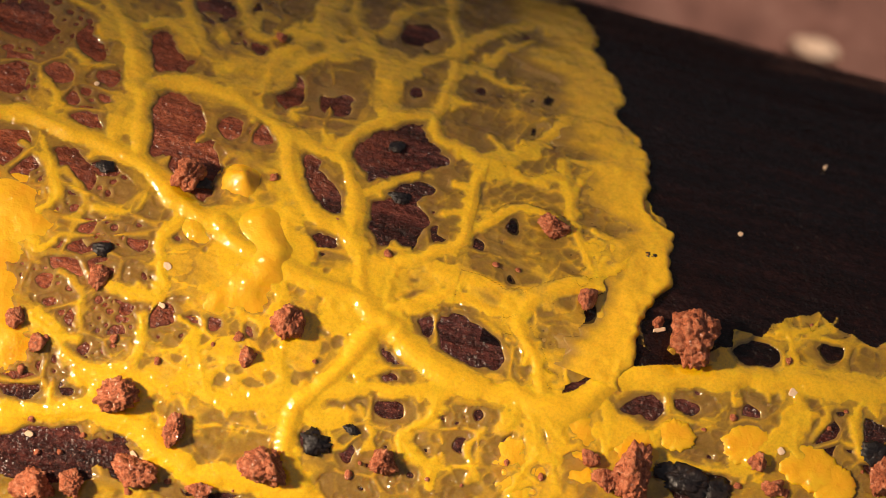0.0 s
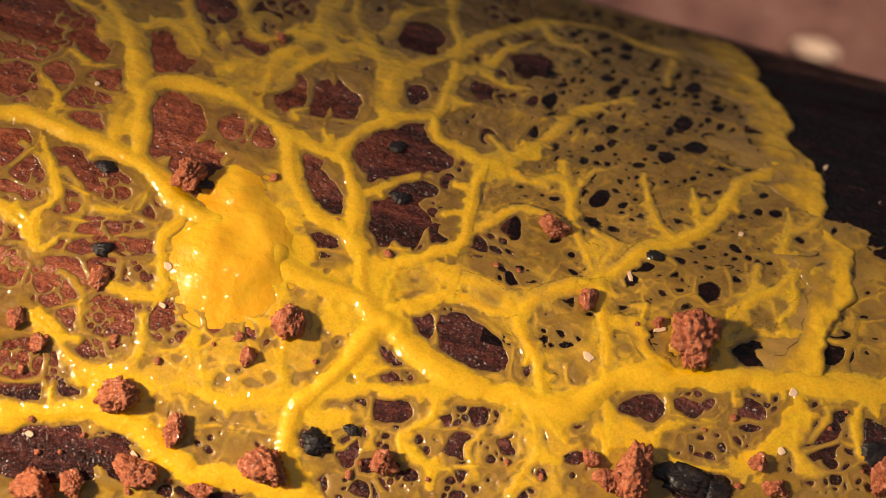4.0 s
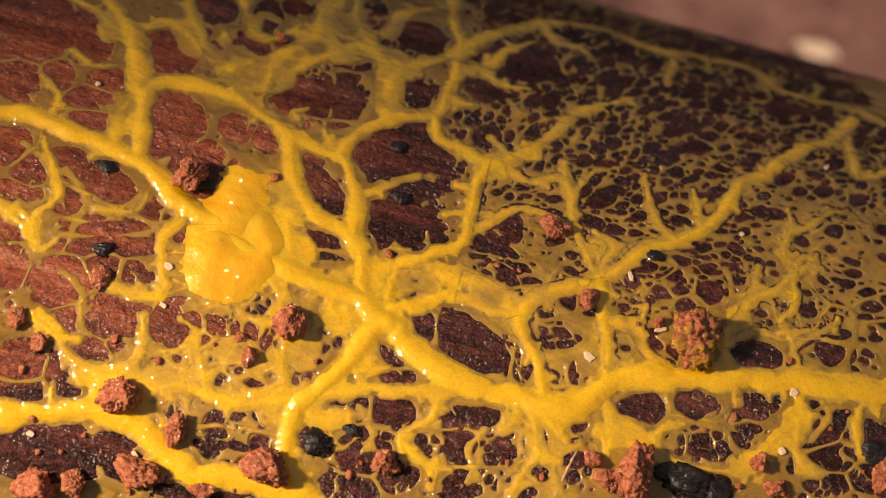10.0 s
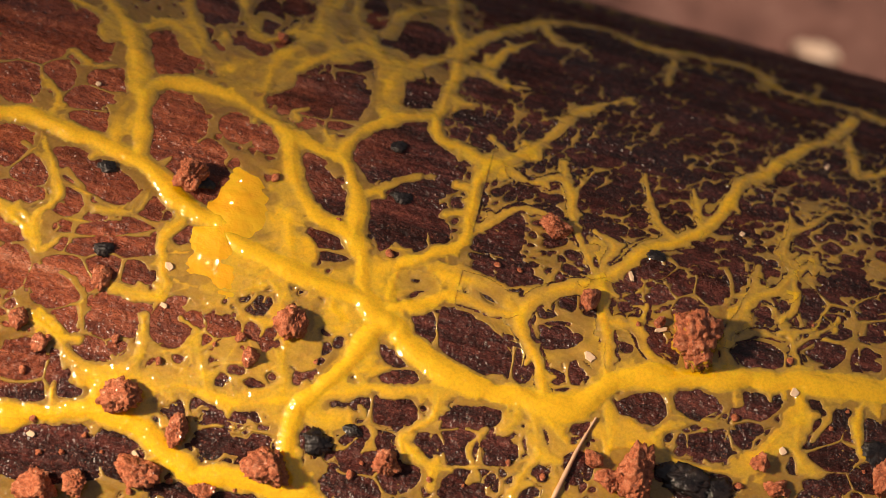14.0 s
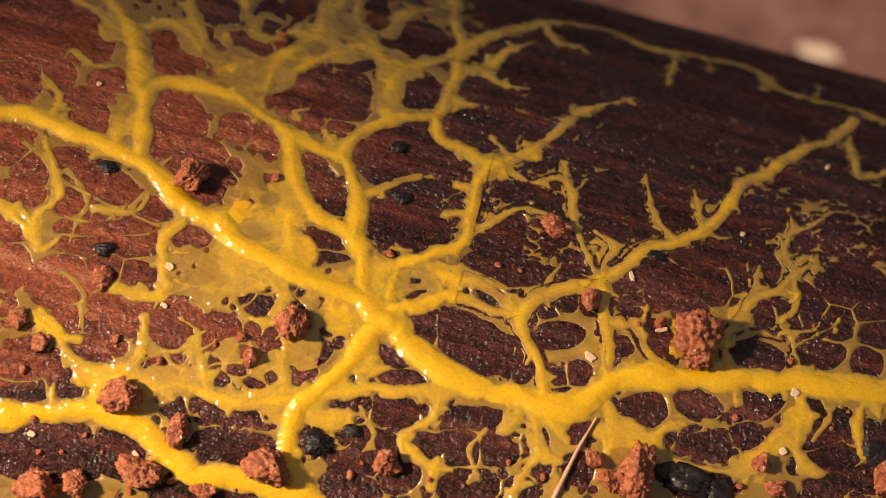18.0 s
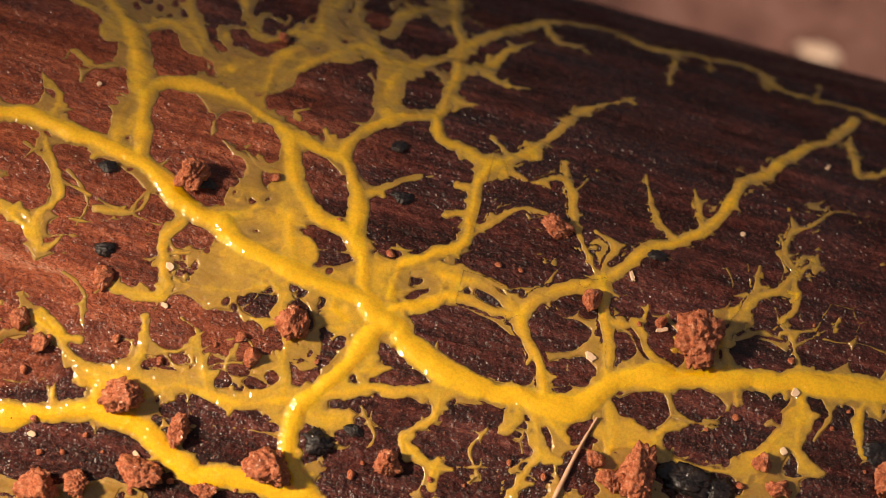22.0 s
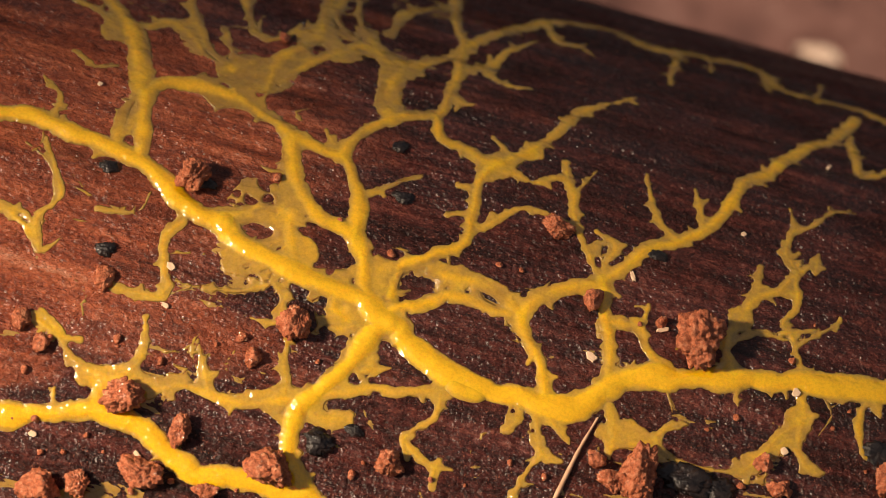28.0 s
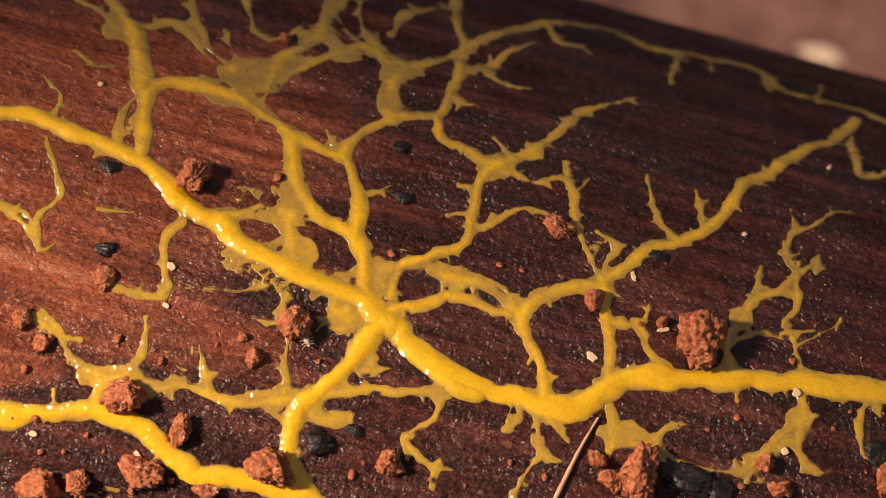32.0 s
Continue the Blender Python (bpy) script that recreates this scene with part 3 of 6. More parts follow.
vein('twig_vein', 0.25, [(24.87, -2.23), (24.97, -0.57)])
vein('twig_vein', 0.22, [(21.16, -2.87), (21.12, -5.37)], fade=26)
vein('twig_vein', 0.22, [(23.27, -7.80), (25.49, -6.90)])
vein('twig_vein', 0.19, [(27.05, -5.36), (26.90, -6.32)])
vein('branch', 0.38, [(9.74, -3.69), (11.30, -4.64), (10.68, -6.61)])
vein('twig_vein', 0.22, [(6.64, 1.50), (7.00, -0.13)])
vein('twig_vein', 0.25, [(-0.08, -2.90), (1.10, -2.86)])
vein('twig_vein', 0.22, [(17.55, 5.77), (18.88, 5.56)], fade=24)
vein('twig_vein', 0.22, [(-0.38, -5.55), (1.08, -4.98)])
vein('twig_vein', 0.27, [(1.08, -4.98), (2.05, -5.81), (3.97, -3.64), (6.26, -3.12), (7.53, -3.54)])
vein('branch', 0.38, [(26.65, 13.65), (27.10, 9.93), (27.76, 8.67), (30.25, 10.98)])
vein('twig_vein', 0.22, [(15.55, 21.39), (15.88, 18.10)])
vein('twig_vein', 0.25, [(19.99, 20.94), (20.48, 16.61)])
vein('twig_vein', 0.25, [(24.13, 18.83), (24.47, 21.91)])
vein('twig_vein', 0.27, [(1.27, 2.05), (2.94, 0.69)])
vein('twig_vein', 0.25, [(4.24, 1.34), (3.60, 2.65)])
vein('twig_vein', 0.19, [(4.44, -11.24), (5.16, -10.17), (6.26, -10.71)])
vein('twig_vein', 0.22, [(-28.84, -8.54), (-26.72, -9.69), (-25.89, -12.08)], fade=25)
vein('twig_vein', 0.22, [(-26.29, -14.73), (-25.58, -15.76), (-24.47, -14.41)], fade=27)
vein('twig_vein', 0.19, [(-29.02, -13.43), (-26.76, -14.45), (-26.05, -15.48)])
vein('twig_vein', 0.22, [(-20.22, -17.00), (-18.32, -16.94), (-17.21, -16.83), (-16.95, -15.75)])
vein('twig_vein', 0.19, [(-11.84, -0.85), (-12.21, -0.17), (-11.53, 0.36)], fade=28)
vein('twig_vein', 0.27, [(-16.83, 6.24), (-16.54, 8.53), (-15.25, 8.40)])
vein('twig_vein', 0.25, [(-3.17, -8.73), (-1.42, -9.52), (-0.42, -8.78)], fade=24)
vein('twig_vein', 0.27, [(-3.08, -10.68), (-2.37, -11.96), (-0.30, -10.93)])
vein('twig_vein', 0.25, [(5.71, -13.39), (7.07, -13.41), (7.93, -12.96)], fade=24)
vein('twig_vein', 0.22, [(20.36, -9.11), (21.77, -8.25), (23.52, -8.16)], fade=30)
vein('twig_vein', 0.22, [(29.95, -10.57), (30.76, -12.00)])
vein('twig_vein', 0.22, [(28.03, -10.70), (28.15, -11.92)])
vein('branch', 0.30, [(-14.48, -10.23), (-13.20, -9.26), (-11.34, -7.46), (-11.08, -6.22)])
vein('twig_vein', 0.20, [(-10.66, -14.20), (-12.34, -15.09), (-14.52, -15.50)])
vein('twig_vein', 0.18, [(-10.36, -13.91), (-9.33, -14.84), (-9.27, -16.44), (-11.15, -16.57)])
vein('twig_vein', 0.30, [(-7.61, -21.07), (-8.11, -19.27), (-8.76, -18.28)])
vein('twig_vein', 0.25, [(-2.75, -19.36), (-5.49, -20.49), (-5.64, -21.99), (-3.23, -21.80)])

stay(-29.7, 0.9, 16)
stay(-28.1, -4.0, 16)
stay(-24.0, -4.6, 16)
stay(-24.3, 1.8, 16)
stay(-15.7, 1.6, 38)
stay(-13.1, 8.0, 30)
stay(-9.3, 9.8, 26)
stay(-6.1, 4.2, 28)
stay(-9.0, -0.9, 24)
stay(-27.3, -11.6, 16)
stay(-24.1, -10.7, 16)
stay(-25.2, -18.1, 16)
stay(-22.6, -15.3, 16)
stay(-20.6, -18.4, 16)
stay(-23.6, -23.5, 17)
stay(-19.2, -20.4, 23)
stay(-15.7, -19.4, 23)
stay(-18.5, -22.9, 30)
stay(-18.8, -14.2, 16)
stay(-15.9, -14.6, 24)
stay(-15.1, -21.5, 23)
stay(-10.9, -20.0, 26)
stay(-6.1, -18.3, 31)
stay(-5.5, -20.5, 29)
stay(-6.2, -15.1, 30)
stay(-12.3, -11.1, 34)
stay(-13.3, -7.3, 30)
stay(-9.9, -15.4, 24)
stay(-10.6, -24.1, 20)
stay(-8.5, -24.7, 18)
stay(-4.2, -25.1, 17)
stay(-1.4, -22.8, 10)
stay(1.8, -20.8, 10)
stay(5.8, -21.3, 10)
stay(9.1, -19.6, 11)
stay(1.0, -24.8, 9)
stay(13.6, -17.6, 26)
stay(11.5, -21.6, 10)
stay(18.3, -17.9, 11)
stay(21.6, -15.8, 11)
stay(23.1, -17.3, 11)
stay(27.5, -16.5, 11)
stay(28.6, -11.8, 11)
stay(-3.2, -11.8, 40)
stay(0.2, -9.9, 34)
stay(3.3, -9.8, 32)
stay(6.9, -10.1, 19)
stay(1.4, -0.9, 22)
stay(2.0, 5.0, 13)
stay(5.2, 12.4, 14)
stay(5.9, 6.7, 13)
stay(6.7, 1.0, 15)
stay(9.4, 12.1, 14)
stay(13.6, 14.4, 15)
stay(10.2, 5.3, 14)
stay(16.1, 7.8, 14)
stay(14.8, 1.2, 16)
stay(7.8, -4.8, 17)
stay(10.1, -6.9, 16)
stay(14.0, -6.6, 18)
stay(9.3, -12.3, 17)
stay(13.0, -11.3, 19)
stay(19.3, -2.5, 17)
stay(21.9, -6.9, 18)
stay(20.4, -9.1, 18)
stay(24.6, 4.9, 16)
stay(25.4, -3.0, 17)
stay(26.5, 17.3, 17)
stay(22.2, 21.4, 16)
stay(28.8, 20.1, 17)
stay(28.8, 3.5, 17)
stay(27.8, -6.8, 16)
stay(1.1, -5.1, 24)
stay(-1.9, -4.1, 13)

hole(-19.0, -5.6, 2.20, 4.60, 23, -5)
hole(-21.7, 2.1, 1.73, 2.02, 15, -5)
hole(-25.6, -5.7, 1.21, 1.11, -10, -3)
hole(-27.1, 1.0, 0.67, 1.57, 30, -3)
hole(-31.8, 1.3, 2.09, 1.79, -5, -3)
hole(-31.4, -3.6, 1.09, 1.76, 15, -3)
hole(-28.2, -2.4, 1.10, 0.79, 5, -1)
hole(-25.0, -1.7, 0.77, 0.66, 15, -2)
hole(-20.7, 5.9, 1.05, 1.27, 15, -2)
hole(-15.8, 5.2, 0.73, 0.80, 15, -1)
hole(-19.0, 8.5, 3.33, 0.98, 15, 1)
hole(-8.6, -6.8, 1.30, 2.23, 35, -2)
hole(-10.4, -4.2, 0.96, 0.85, -15, -1)
hole(-8.0, -10.4, 1.20, 1.00, 15, -1)
hole(-4.7, -1.2, 3.16, 2.42, 40, -1)
hole(-3.2, -7.1, 1.92, 2.12, 15, -2)
hole(-2.9, -4.2, 1.56, 0.84, 15, 0)
hole(-0.4, -7.2, 0.69, 0.79, 15, 1)
hole(-1.7, -1.2, 0.99, 1.00, 15, 3)
hole(-16.0, -3.3, 0.92, 0.97, 15, -1)
hole(-13.8, -3.1, 0.77, 1.07, 15, -1)
hole(-13.1, 1.8, 1.11, 1.93, 15, 1)
hole(-9.8, 1.6, 2.00, 2.46, 15, 5)
hole(-13.9, -14.3, 1.56, 1.67, 15, -2)
hole(2.8, -14.2, 2.81, 1.50, -10, 0)
hole(-1.9, -16.7, 1.22, 0.69, -0, 0)
hole(-1.6, -11.3, 1.32, 0.74, 5, 0)
hole(16.4, -15.3, 2.63, 0.85, 15, -3)
hole(-1.1, -18.3, 0.66, 0.60, 15, 0)
hole(-3.1, -20.7, 0.92, 0.74, 15, 2)
hole(-0.6, -20.1, 1.47, 0.97, 15, 4)
hole(2.3, -7.1, 0.69, 0.88, 15, 3)
hole(4.2, -5.0, 0.70, 1.01, 15, 4)
hole(-16.7, -17.9, 1.10, 0.84, 15, -1)
hole(-14.6, -17.8, 0.51, 0.46, 15, 0)
hole(-13.0, -17.6, 0.59, 0.50, 15, 0)
hole(-21.2, -21.5, 0.87, 0.74, 15, 0)
hole(-18.9, -18.1, 0.44, 0.53, 15, 0)
hole(-25.2, -9.7, 1.30, 2.14, 35, 0)
hole(-23.1, -8.8, 0.93, 0.61, -5, -1)
hole(-29.3, -10.1, 1.67, 2.56, 15, -3)
hole(-23.4, -15.5, 1.84, 1.57, 15, 1)
hole(-21.6, -14.8, 0.88, 0.63, 15, -3)
hole(-20.9, -16.5, 0.73, 0.78, 15, -1)
hole(-20.9, -29.1, 5.46, 2.25, 7, -5)
hole(-24.0, -24.7, 1.27, 0.95, 15, -2)
hole(-21.3, -24.9, 1.45, 0.48, 25, -1)
hole(19.8, -19.8, 2.23, 1.33, 15, -3)
hole(30.7, -14.1, 1.33, 1.75, 15, -3)
hole(27.1, -14.4, 1.71, 1.40, 55, -2)
hole(22.0, -9.8, 1.85, 0.91, 15, -2)
hole(27.2, -7.9, 1.18, 1.07, 15, 2)
hole(-5.4, 11.8, 2.00, 1.99, 15, 3)
hole(-4.5, 4.6, 0.91, 1.43, 15, 6)
hole(-3.1, 8.2, 0.77, 0.82, 15, 3)
hole(-9.9, -27.9, 2.19, 0.80, 15, 0)
hole(16.1, -21.6, 2.22, 1.47, 15, -2)
hole(-5.1, -16.4, 0.04, 0.04, 15, 30)
hole(-10.8, -17.6, 0.52, 0.46, 15, 2)
hole(-5.6, -23.4, 0.58, 0.59, 15, 1)
hole(-2.4, -23.5, 0.88, 0.81, 15, 3)
hole(4.4, -21.2, 1.18, 0.96, 15, 5)
hole(7.6, -20.2, 0.96, 0.82, 15, 5)
hole(18.2, -6.0, 1.02, 0.80, 15, 5)
hole(2.9, 12.0, 2.26, 2.08, 15, 7)

gap(-31.2, 0.8, 3.69, 3.24, 34)
gap(-27.8, 1.5, 2.69, 1.92, -75)
gap(-30.7, -3.9, 1.84, 1.43, -74)
gap(-28.4, -2.6, 1.49, 0.99, -74)
gap(-24.9, -1.9, 1.30, 1.01, 13)
gap(-25.6, -3.9, 1.71, 1.06, 20)
gap(-25.1, -5.6, 1.53, 0.91, -3)
gap(-29.7, -8.9, 1.52, 1.19, -71)
gap(-27.8, -10.5, 1.19, 1.11, -67)
gap(-23.6, -9.7, 3.02, 1.23, -18)
gap(-28.2, -12.4, 1.66, 0.90, 16)
gap(-27.7, -14.6, 1.10, 0.99, 9)
gap(-23.6, -12.2, 2.26, 0.89, -6)
gap(-19.3, -11.0, 1.06, 0.74, -9)
gap(-21.8, -13.1, 2.77, 0.81, 16)
gap(-21.1, -14.0, 3.32, 0.80, 16)
gap(-16.6, -12.2, 1.30, 0.82, 17)
gap(-19.7, -4.2, 3.09, 1.90, -76)
gap(-17.3, -7.3, 2.48, 2.16, -70)
gap(-21.7, 2.1, 2.06, 1.84, -62)
gap(-20.6, 5.5, 1.22, 0.81, -69)
gap(-18.9, 3.6, 0.88, 0.47, -79)
gap(-20.3, 7.7, 1.96, 1.57, 53)
gap(-16.8, 5.1, 1.54, 0.85, -11)
gap(-16.3, 8.5, 1.97, 0.89, -86)
gap(-14.6, 6.4, 1.03, 0.48, -80)
gap(-14.4, 11.2, 1.38, 0.98, 50)
gap(-11.3, 10.2, 1.27, 0.88, 46)
gap(-9.5, 13.0, 2.58, 1.04, -84)
gap(-5.8, 10.6, 2.67, 2.13, 69)
gap(-9.2, 6.4, 1.55, 0.99, 44)
gap(-11.7, 1.9, 2.52, 2.19, 56)
gap(-9.0, 2.4, 2.53, 1.50, -82)
gap(-11.2, -1.0, 1.09, 0.72, -2)
gap(-8.8, -0.4, 0.99, 0.61, 24)
gap(-9.0, -1.6, 0.71, 0.45, 23)
gap(-4.4, 4.8, 2.21, 1.50, -90)
gap(-4.8, -1.2, 3.25, 2.41, 65)
gap(-3.0, -6.4, 2.70, 2.35, 89)
gap(-15.6, -3.0, 1.22, 1.10, -48)
gap(-13.4, -3.2, 1.16, 0.88, -84)
gap(-9.0, -6.0, 3.04, 1.27, -48)
gap(-7.7, -10.0, 1.58, 0.76, 6)
gap(-12.5, -10.3, 0.98, 0.38, 17)
gap(-12.1, -6.5, 0.65, 0.46, -38)
gap(-15.4, -6.3, 0.61, 0.41, 20)
gap(1.6, -4.6, 1.21, 0.92, -87)
gap(-0.5, -0.4, 0.96, 0.74, -55)
gap(4.3, -1.6, 1.80, 0.98, 23)
gap(3.4, -6.5, 1.63, 1.14, 23)
gap(9.0, -3.0, 1.24, 0.59, -82)
gap(6.6, -2.9, 1.06, 0.51, -82)
gap(10.6, -4.0, 1.51, 1.01, 25)
gap(14.9, -2.3, 0.90, 0.70, 35)
gap(12.8, -2.0, 0.62, 0.52, 66)
gap(-27.0, -17.4, 1.35, 1.09, -69)
gap(-23.7, -17.5, 2.01, 1.61, 13)
gap(-18.5, -15.8, 1.56, 0.85, -6)
gap(-21.2, -15.8, 1.10, 0.98, 12)
gap(-19.3, -18.6, 2.63, 1.60, 26)
gap(-22.4, -19.9, 1.09, 0.94, 11)
gap(-20.6, -21.4, 1.40, 0.92, -6)
gap(-18.9, -20.7, 0.52, 0.51, -53)
gap(-15.7, -18.2, 1.84, 1.66, -1)
gap(-16.6, -14.4, 0.89, 0.59, 16)
gap(-12.6, -17.6, 1.00, 0.76, -7)
gap(-13.7, -18.9, 0.62, 0.49, 14)
gap(-11.9, -19.2, 1.54, 0.83, 26)
gap(-9.9, -17.5, 1.00, 0.91, -12)
gap(-11.5, -20.6, 1.02, 0.67, 15)
gap(-9.7, -21.0, 0.96, 0.33, -5)
gap(-15.5, -21.3, 0.80, 0.48, 15)
gap(-14.8, -20.6, 0.40, 0.30, 14)
gap(-13.6, -21.5, 0.55, 0.41, 14)
gap(-8.9, -17.7, 0.46, 0.44, -74)
gap(-11.5, -15.3, 0.39, 0.37, -75)
gap(-10.6, -15.6, 0.74, 0.51, 16)
gap(-8.3, -16.0, 1.39, 0.96, -66)
gap(-5.6, -14.5, 0.93, 0.63, 5)
gap(-6.8, -17.7, 1.29, 0.91, 16)
gap(-6.9, -19.3, 0.81, 0.75, 15)
gap(-1.5, -16.7, 1.18, 0.61, -5)
gap(-0.6, -17.9, 1.40, 0.61, 5)
gap(-2.5, -18.7, 0.44, 0.23, 15)
gap(-1.2, -11.4, 1.50, 0.99, 6)
gap(0.2, -13.8, 1.27, 0.93, -78)
gap(-7.7, -11.0, 1.50, 0.41, 17)
gap(-2.4, -9.4, 1.06, 0.38, 17)
gap(-3.0, -20.5, 1.18, 0.89, 5)
gap(-0.2, -20.2, 1.65, 1.12, -5)
gap(2.5, -19.7, 0.52, 0.51, 82)
gap(-5.2, -23.5, 0.91, 0.88, 11)
gap(-1.3, -23.2, 2.56, 1.54, 15)
gap(0.8, -24.0, 1.39, 1.17, 15)
gap(2.5, -21.8, 1.54, 0.81, 5)
gap(-1.8, -25.6, 1.82, 1.02, 15)
gap(-24.4, -23.3, 1.53, 1.32, 11)
gap(-24.1, -25.1, 1.53, 0.66, 15)
gap(-21.6, -23.3, 1.76, 1.16, -73)
gap(-21.0, -28.4, 4.18, 1.81, 15)
gap(-16.7, -27.3, 2.48, 1.52, -5)
gap(-10.8, -23.2, 2.63, 0.73, 5)
gap(-9.5, -25.0, 2.63, 1.09, 5)
gap(-8.3, -22.7, 0.37, 0.29, 14)
gap(-13.7, -23.7, 0.73, 0.66, -71)
gap(-9.8, -28.2, 3.28, 0.36, 10)
gap(3.6, -14.2, 3.21, 1.57, -20)
gap(7.0, -14.7, 1.10, 0.74, -87)
gap(2.9, -8.6, 1.46, 0.93, 20)
gap(5.2, -8.5, 1.82, 0.95, 7)
gap(6.1, -10.1, 0.46, 0.41, 33)
gap(8.8, -9.8, 0.66, 0.57, 33)
gap(8.7, -12.2, 1.60, 0.80, 23)
gap(6.8, -11.6, 0.38, 0.32, 25)
gap(7.8, -10.7, 0.46, 0.29, 19)
gap(9.4, -15.0, 1.06, 0.77, 29)
gap(10.7, -14.5, 0.83, 0.77, 35)
gap(10.1, -15.8, 1.20, 0.38, 16)
gap(10.4, -9.1, 0.84, 0.53, -82)
gap(8.8, -8.3, 1.16, 0.51, 18)
gap(10.3, -6.0, 1.41, 0.81, -66)
gap(12.5, -7.1, 1.07, 0.98, 71)
gap(13.2, -8.3, 1.03, 0.76, -87)
gap(13.8, -5.3, 1.58, 0.98, 23)
gap(14.9, -7.3, 1.13, 1.00, 48)
gap(15.1, -10.7, 1.82, 1.15, -36)
gap(13.2, -11.7, 0.61, 0.49, -86)
gap(15.7, -12.1, 0.35, 0.31, 39)
gap(16.1, -6.0, 1.04, 0.86, 36)
gap(17.1, -7.7, 1.11, 0.92, 34)
gap(18.5, -5.5, 1.35, 1.16, 58)
gap(17.0, -3.4, 2.20, 0.83, 20)
gap(19.9, -4.3, 1.30, 0.70, -86)
gap(20.3, -6.3, 0.67, 0.50, 88)
gap(21.4, -3.3, 1.58, 1.09, 88)
gap(22.1, -6.6, 0.94, 0.73, 85)
gap(23.3, -5.4, 1.04, 0.70, -90)
gap(25.2, -5.0, 2.09, 1.01, -85)
gap(24.2, -6.7, 0.93, 0.58, -87)
gap(26.8, -5.9, 1.36, 1.14, 54)
gap(27.3, -2.4, 2.68, 1.66, 26)
gap(29.7, -5.9, 1.15, 0.94, 73)
gap(29.4, -8.2, 1.16, 0.88, 86)
gap(29.2, -3.9, 1.22, 1.00, 55)
gap(26.3, -8.5, 1.34, 0.95, 25)
gap(24.5, -9.7, 0.54, 0.27, -83)
gap(22.0, -10.0, 1.81, 1.09, 2)
gap(15.5, -15.7, 2.08, 0.95, 26)
gap(18.6, -14.7, 1.78, 1.02, 1)
gap(20.3, -16.9, 1.49, 1.14, 9)
gap(17.3, -17.0, 0.71, 0.64, 27)
gap(18.4, -17.3, 0.53, 0.41, -82)
gap(18.7, -15.7, 1.41, 0.69, 6)
gap(22.7, -13.5, 1.78, 0.75, 41)
gap(22.4, -15.6, 1.03, 0.91, 30)
gap(26.3, -12.2, 0.46, 0.35, 24)
gap(27.4, -13.8, 1.84, 1.00, 53)
gap(28.3, -15.6, 2.53, 0.94, 26)
gap(30.2, -13.5, 1.27, 0.89, 21)
gap(31.1, -16.0, 1.44, 0.98, 19)
gap(28.4, -17.2, 1.43, 0.82, 17)
gap(20.1, -19.3, 1.86, 1.33, 17)
gap(17.8, -19.2, 0.67, 0.52, 18)
gap(4.5, -19.4, 3.13, 0.67, 10)
gap(4.5, -21.2, 1.54, 1.18, 16)
gap(6.7, -20.6, 1.40, 1.11, 16)
gap(5.6, -23.6, 1.76, 1.02, 15)
gap(7.1, -19.7, 0.96, 0.74, 17)
gap(8.9, -19.7, 0.93, 0.78, -79)
gap(7.6, -19.2, 0.44, 0.34, 17)
gap(9.6, -21.4, 0.70, 0.55, 16)
gap(9.0, -22.8, 1.03, 0.73, 16)
gap(11.2, -17.9, 0.89, 0.79, 22)
gap(12.1, -20.7, 0.89, 0.88, 57)

tear(3.9, -10.7, 1.05, 0.62, -12)
tear(-12.2, -8.0, 0.61, 0.48, 21)
tear(-13.6, -8.4, 0.52, 0.30, -76)
tear(-12.3, -10.6, 1.42, 0.75, 3)
tear(-18.8, 3.4, 1.18, 0.93, -89)
tear(-19.7, 7.6, 1.91, 1.80, -86)
tear(-17.0, 5.0, 1.42, 1.24, 9)
tear(-16.0, 8.7, 2.20, 1.74, 61)
tear(-11.0, 10.2, 1.60, 1.07, -72)
tear(-12.3, 6.4, 0.83, 0.67, 68)
tear(-9.5, 12.4, 2.33, 0.91, -84)
tear(-5.8, 10.6, 2.76, 2.25, 58)
tear(-10.2, 2.5, 3.72, 2.31, 27)
tear(-4.3, 4.6, 1.99, 1.55, 80)
tear(-4.8, -1.9, 3.03, 2.44, 78)
tear(-18.1, -5.1, 3.50, 2.95, -76)
tear(-14.4, -4.9, 2.88, 2.22, -30)
tear(-21.9, 2.1, 2.14, 1.94, -75)
tear(-25.0, -3.7, 2.46, 2.07, -26)
tear(-1.2, -11.2, 1.57, 0.99, 6)
tear(13.8, -11.5, 1.14, 0.68, -81)
tear(9.7, -12.3, 2.32, 2.16, 47)
tear(3.2, -14.1, 2.99, 1.50, -20)

pool(2.1, -0.4, 0.98, 0.81, 15, 99)
pool(-19.8, -23.1, 1.05, 0.58, 15, 99)
pool(14.6, -17.6, 1.18, 0.82, 15, 99)
pool(-26.0, 3.0, 0.96, 1.25, -15, 99)
pool(-3.9, -11.2, 0.81, 1.19, 15, 99)
pool(-6.7, 7.3, 1.21, 1.42, 15, 99)
pool(-10.6, 9.9, 1.24, 1.38, 15, 99)
pool(0.2, -9.9, 1.37, 0.54, 15, 99)
pool(10.2, -5.0, 0.68, 0.66, 15, 28)
pool(20.4, -7.3, 0.73, 0.81, -25, 99)
pool(25.4, -13.5, 0.71, 0.68, 15, 99)
pool(-3.8, -21.6, 0.79, 0.37, 15, 99)
pool(-15.0, -21.9, 1.31, 0.37, 15, 30)
pool(-15.8, 2.2, 2.58, 1.81, 15, 99)
pool(-12.5, 7.2, 1.50, 1.42, 15, 99)
pool(-23.6, 0.3, 0.62, 2.31, 15, 99)
pool(-22.9, -4.9, 0.49, 1.35, -5, 99)
pool(-10.6, -7.4, 0.82, 1.91, 15, 99)
pool(-9.1, -11.4, 1.08, 1.19, 15, 40)
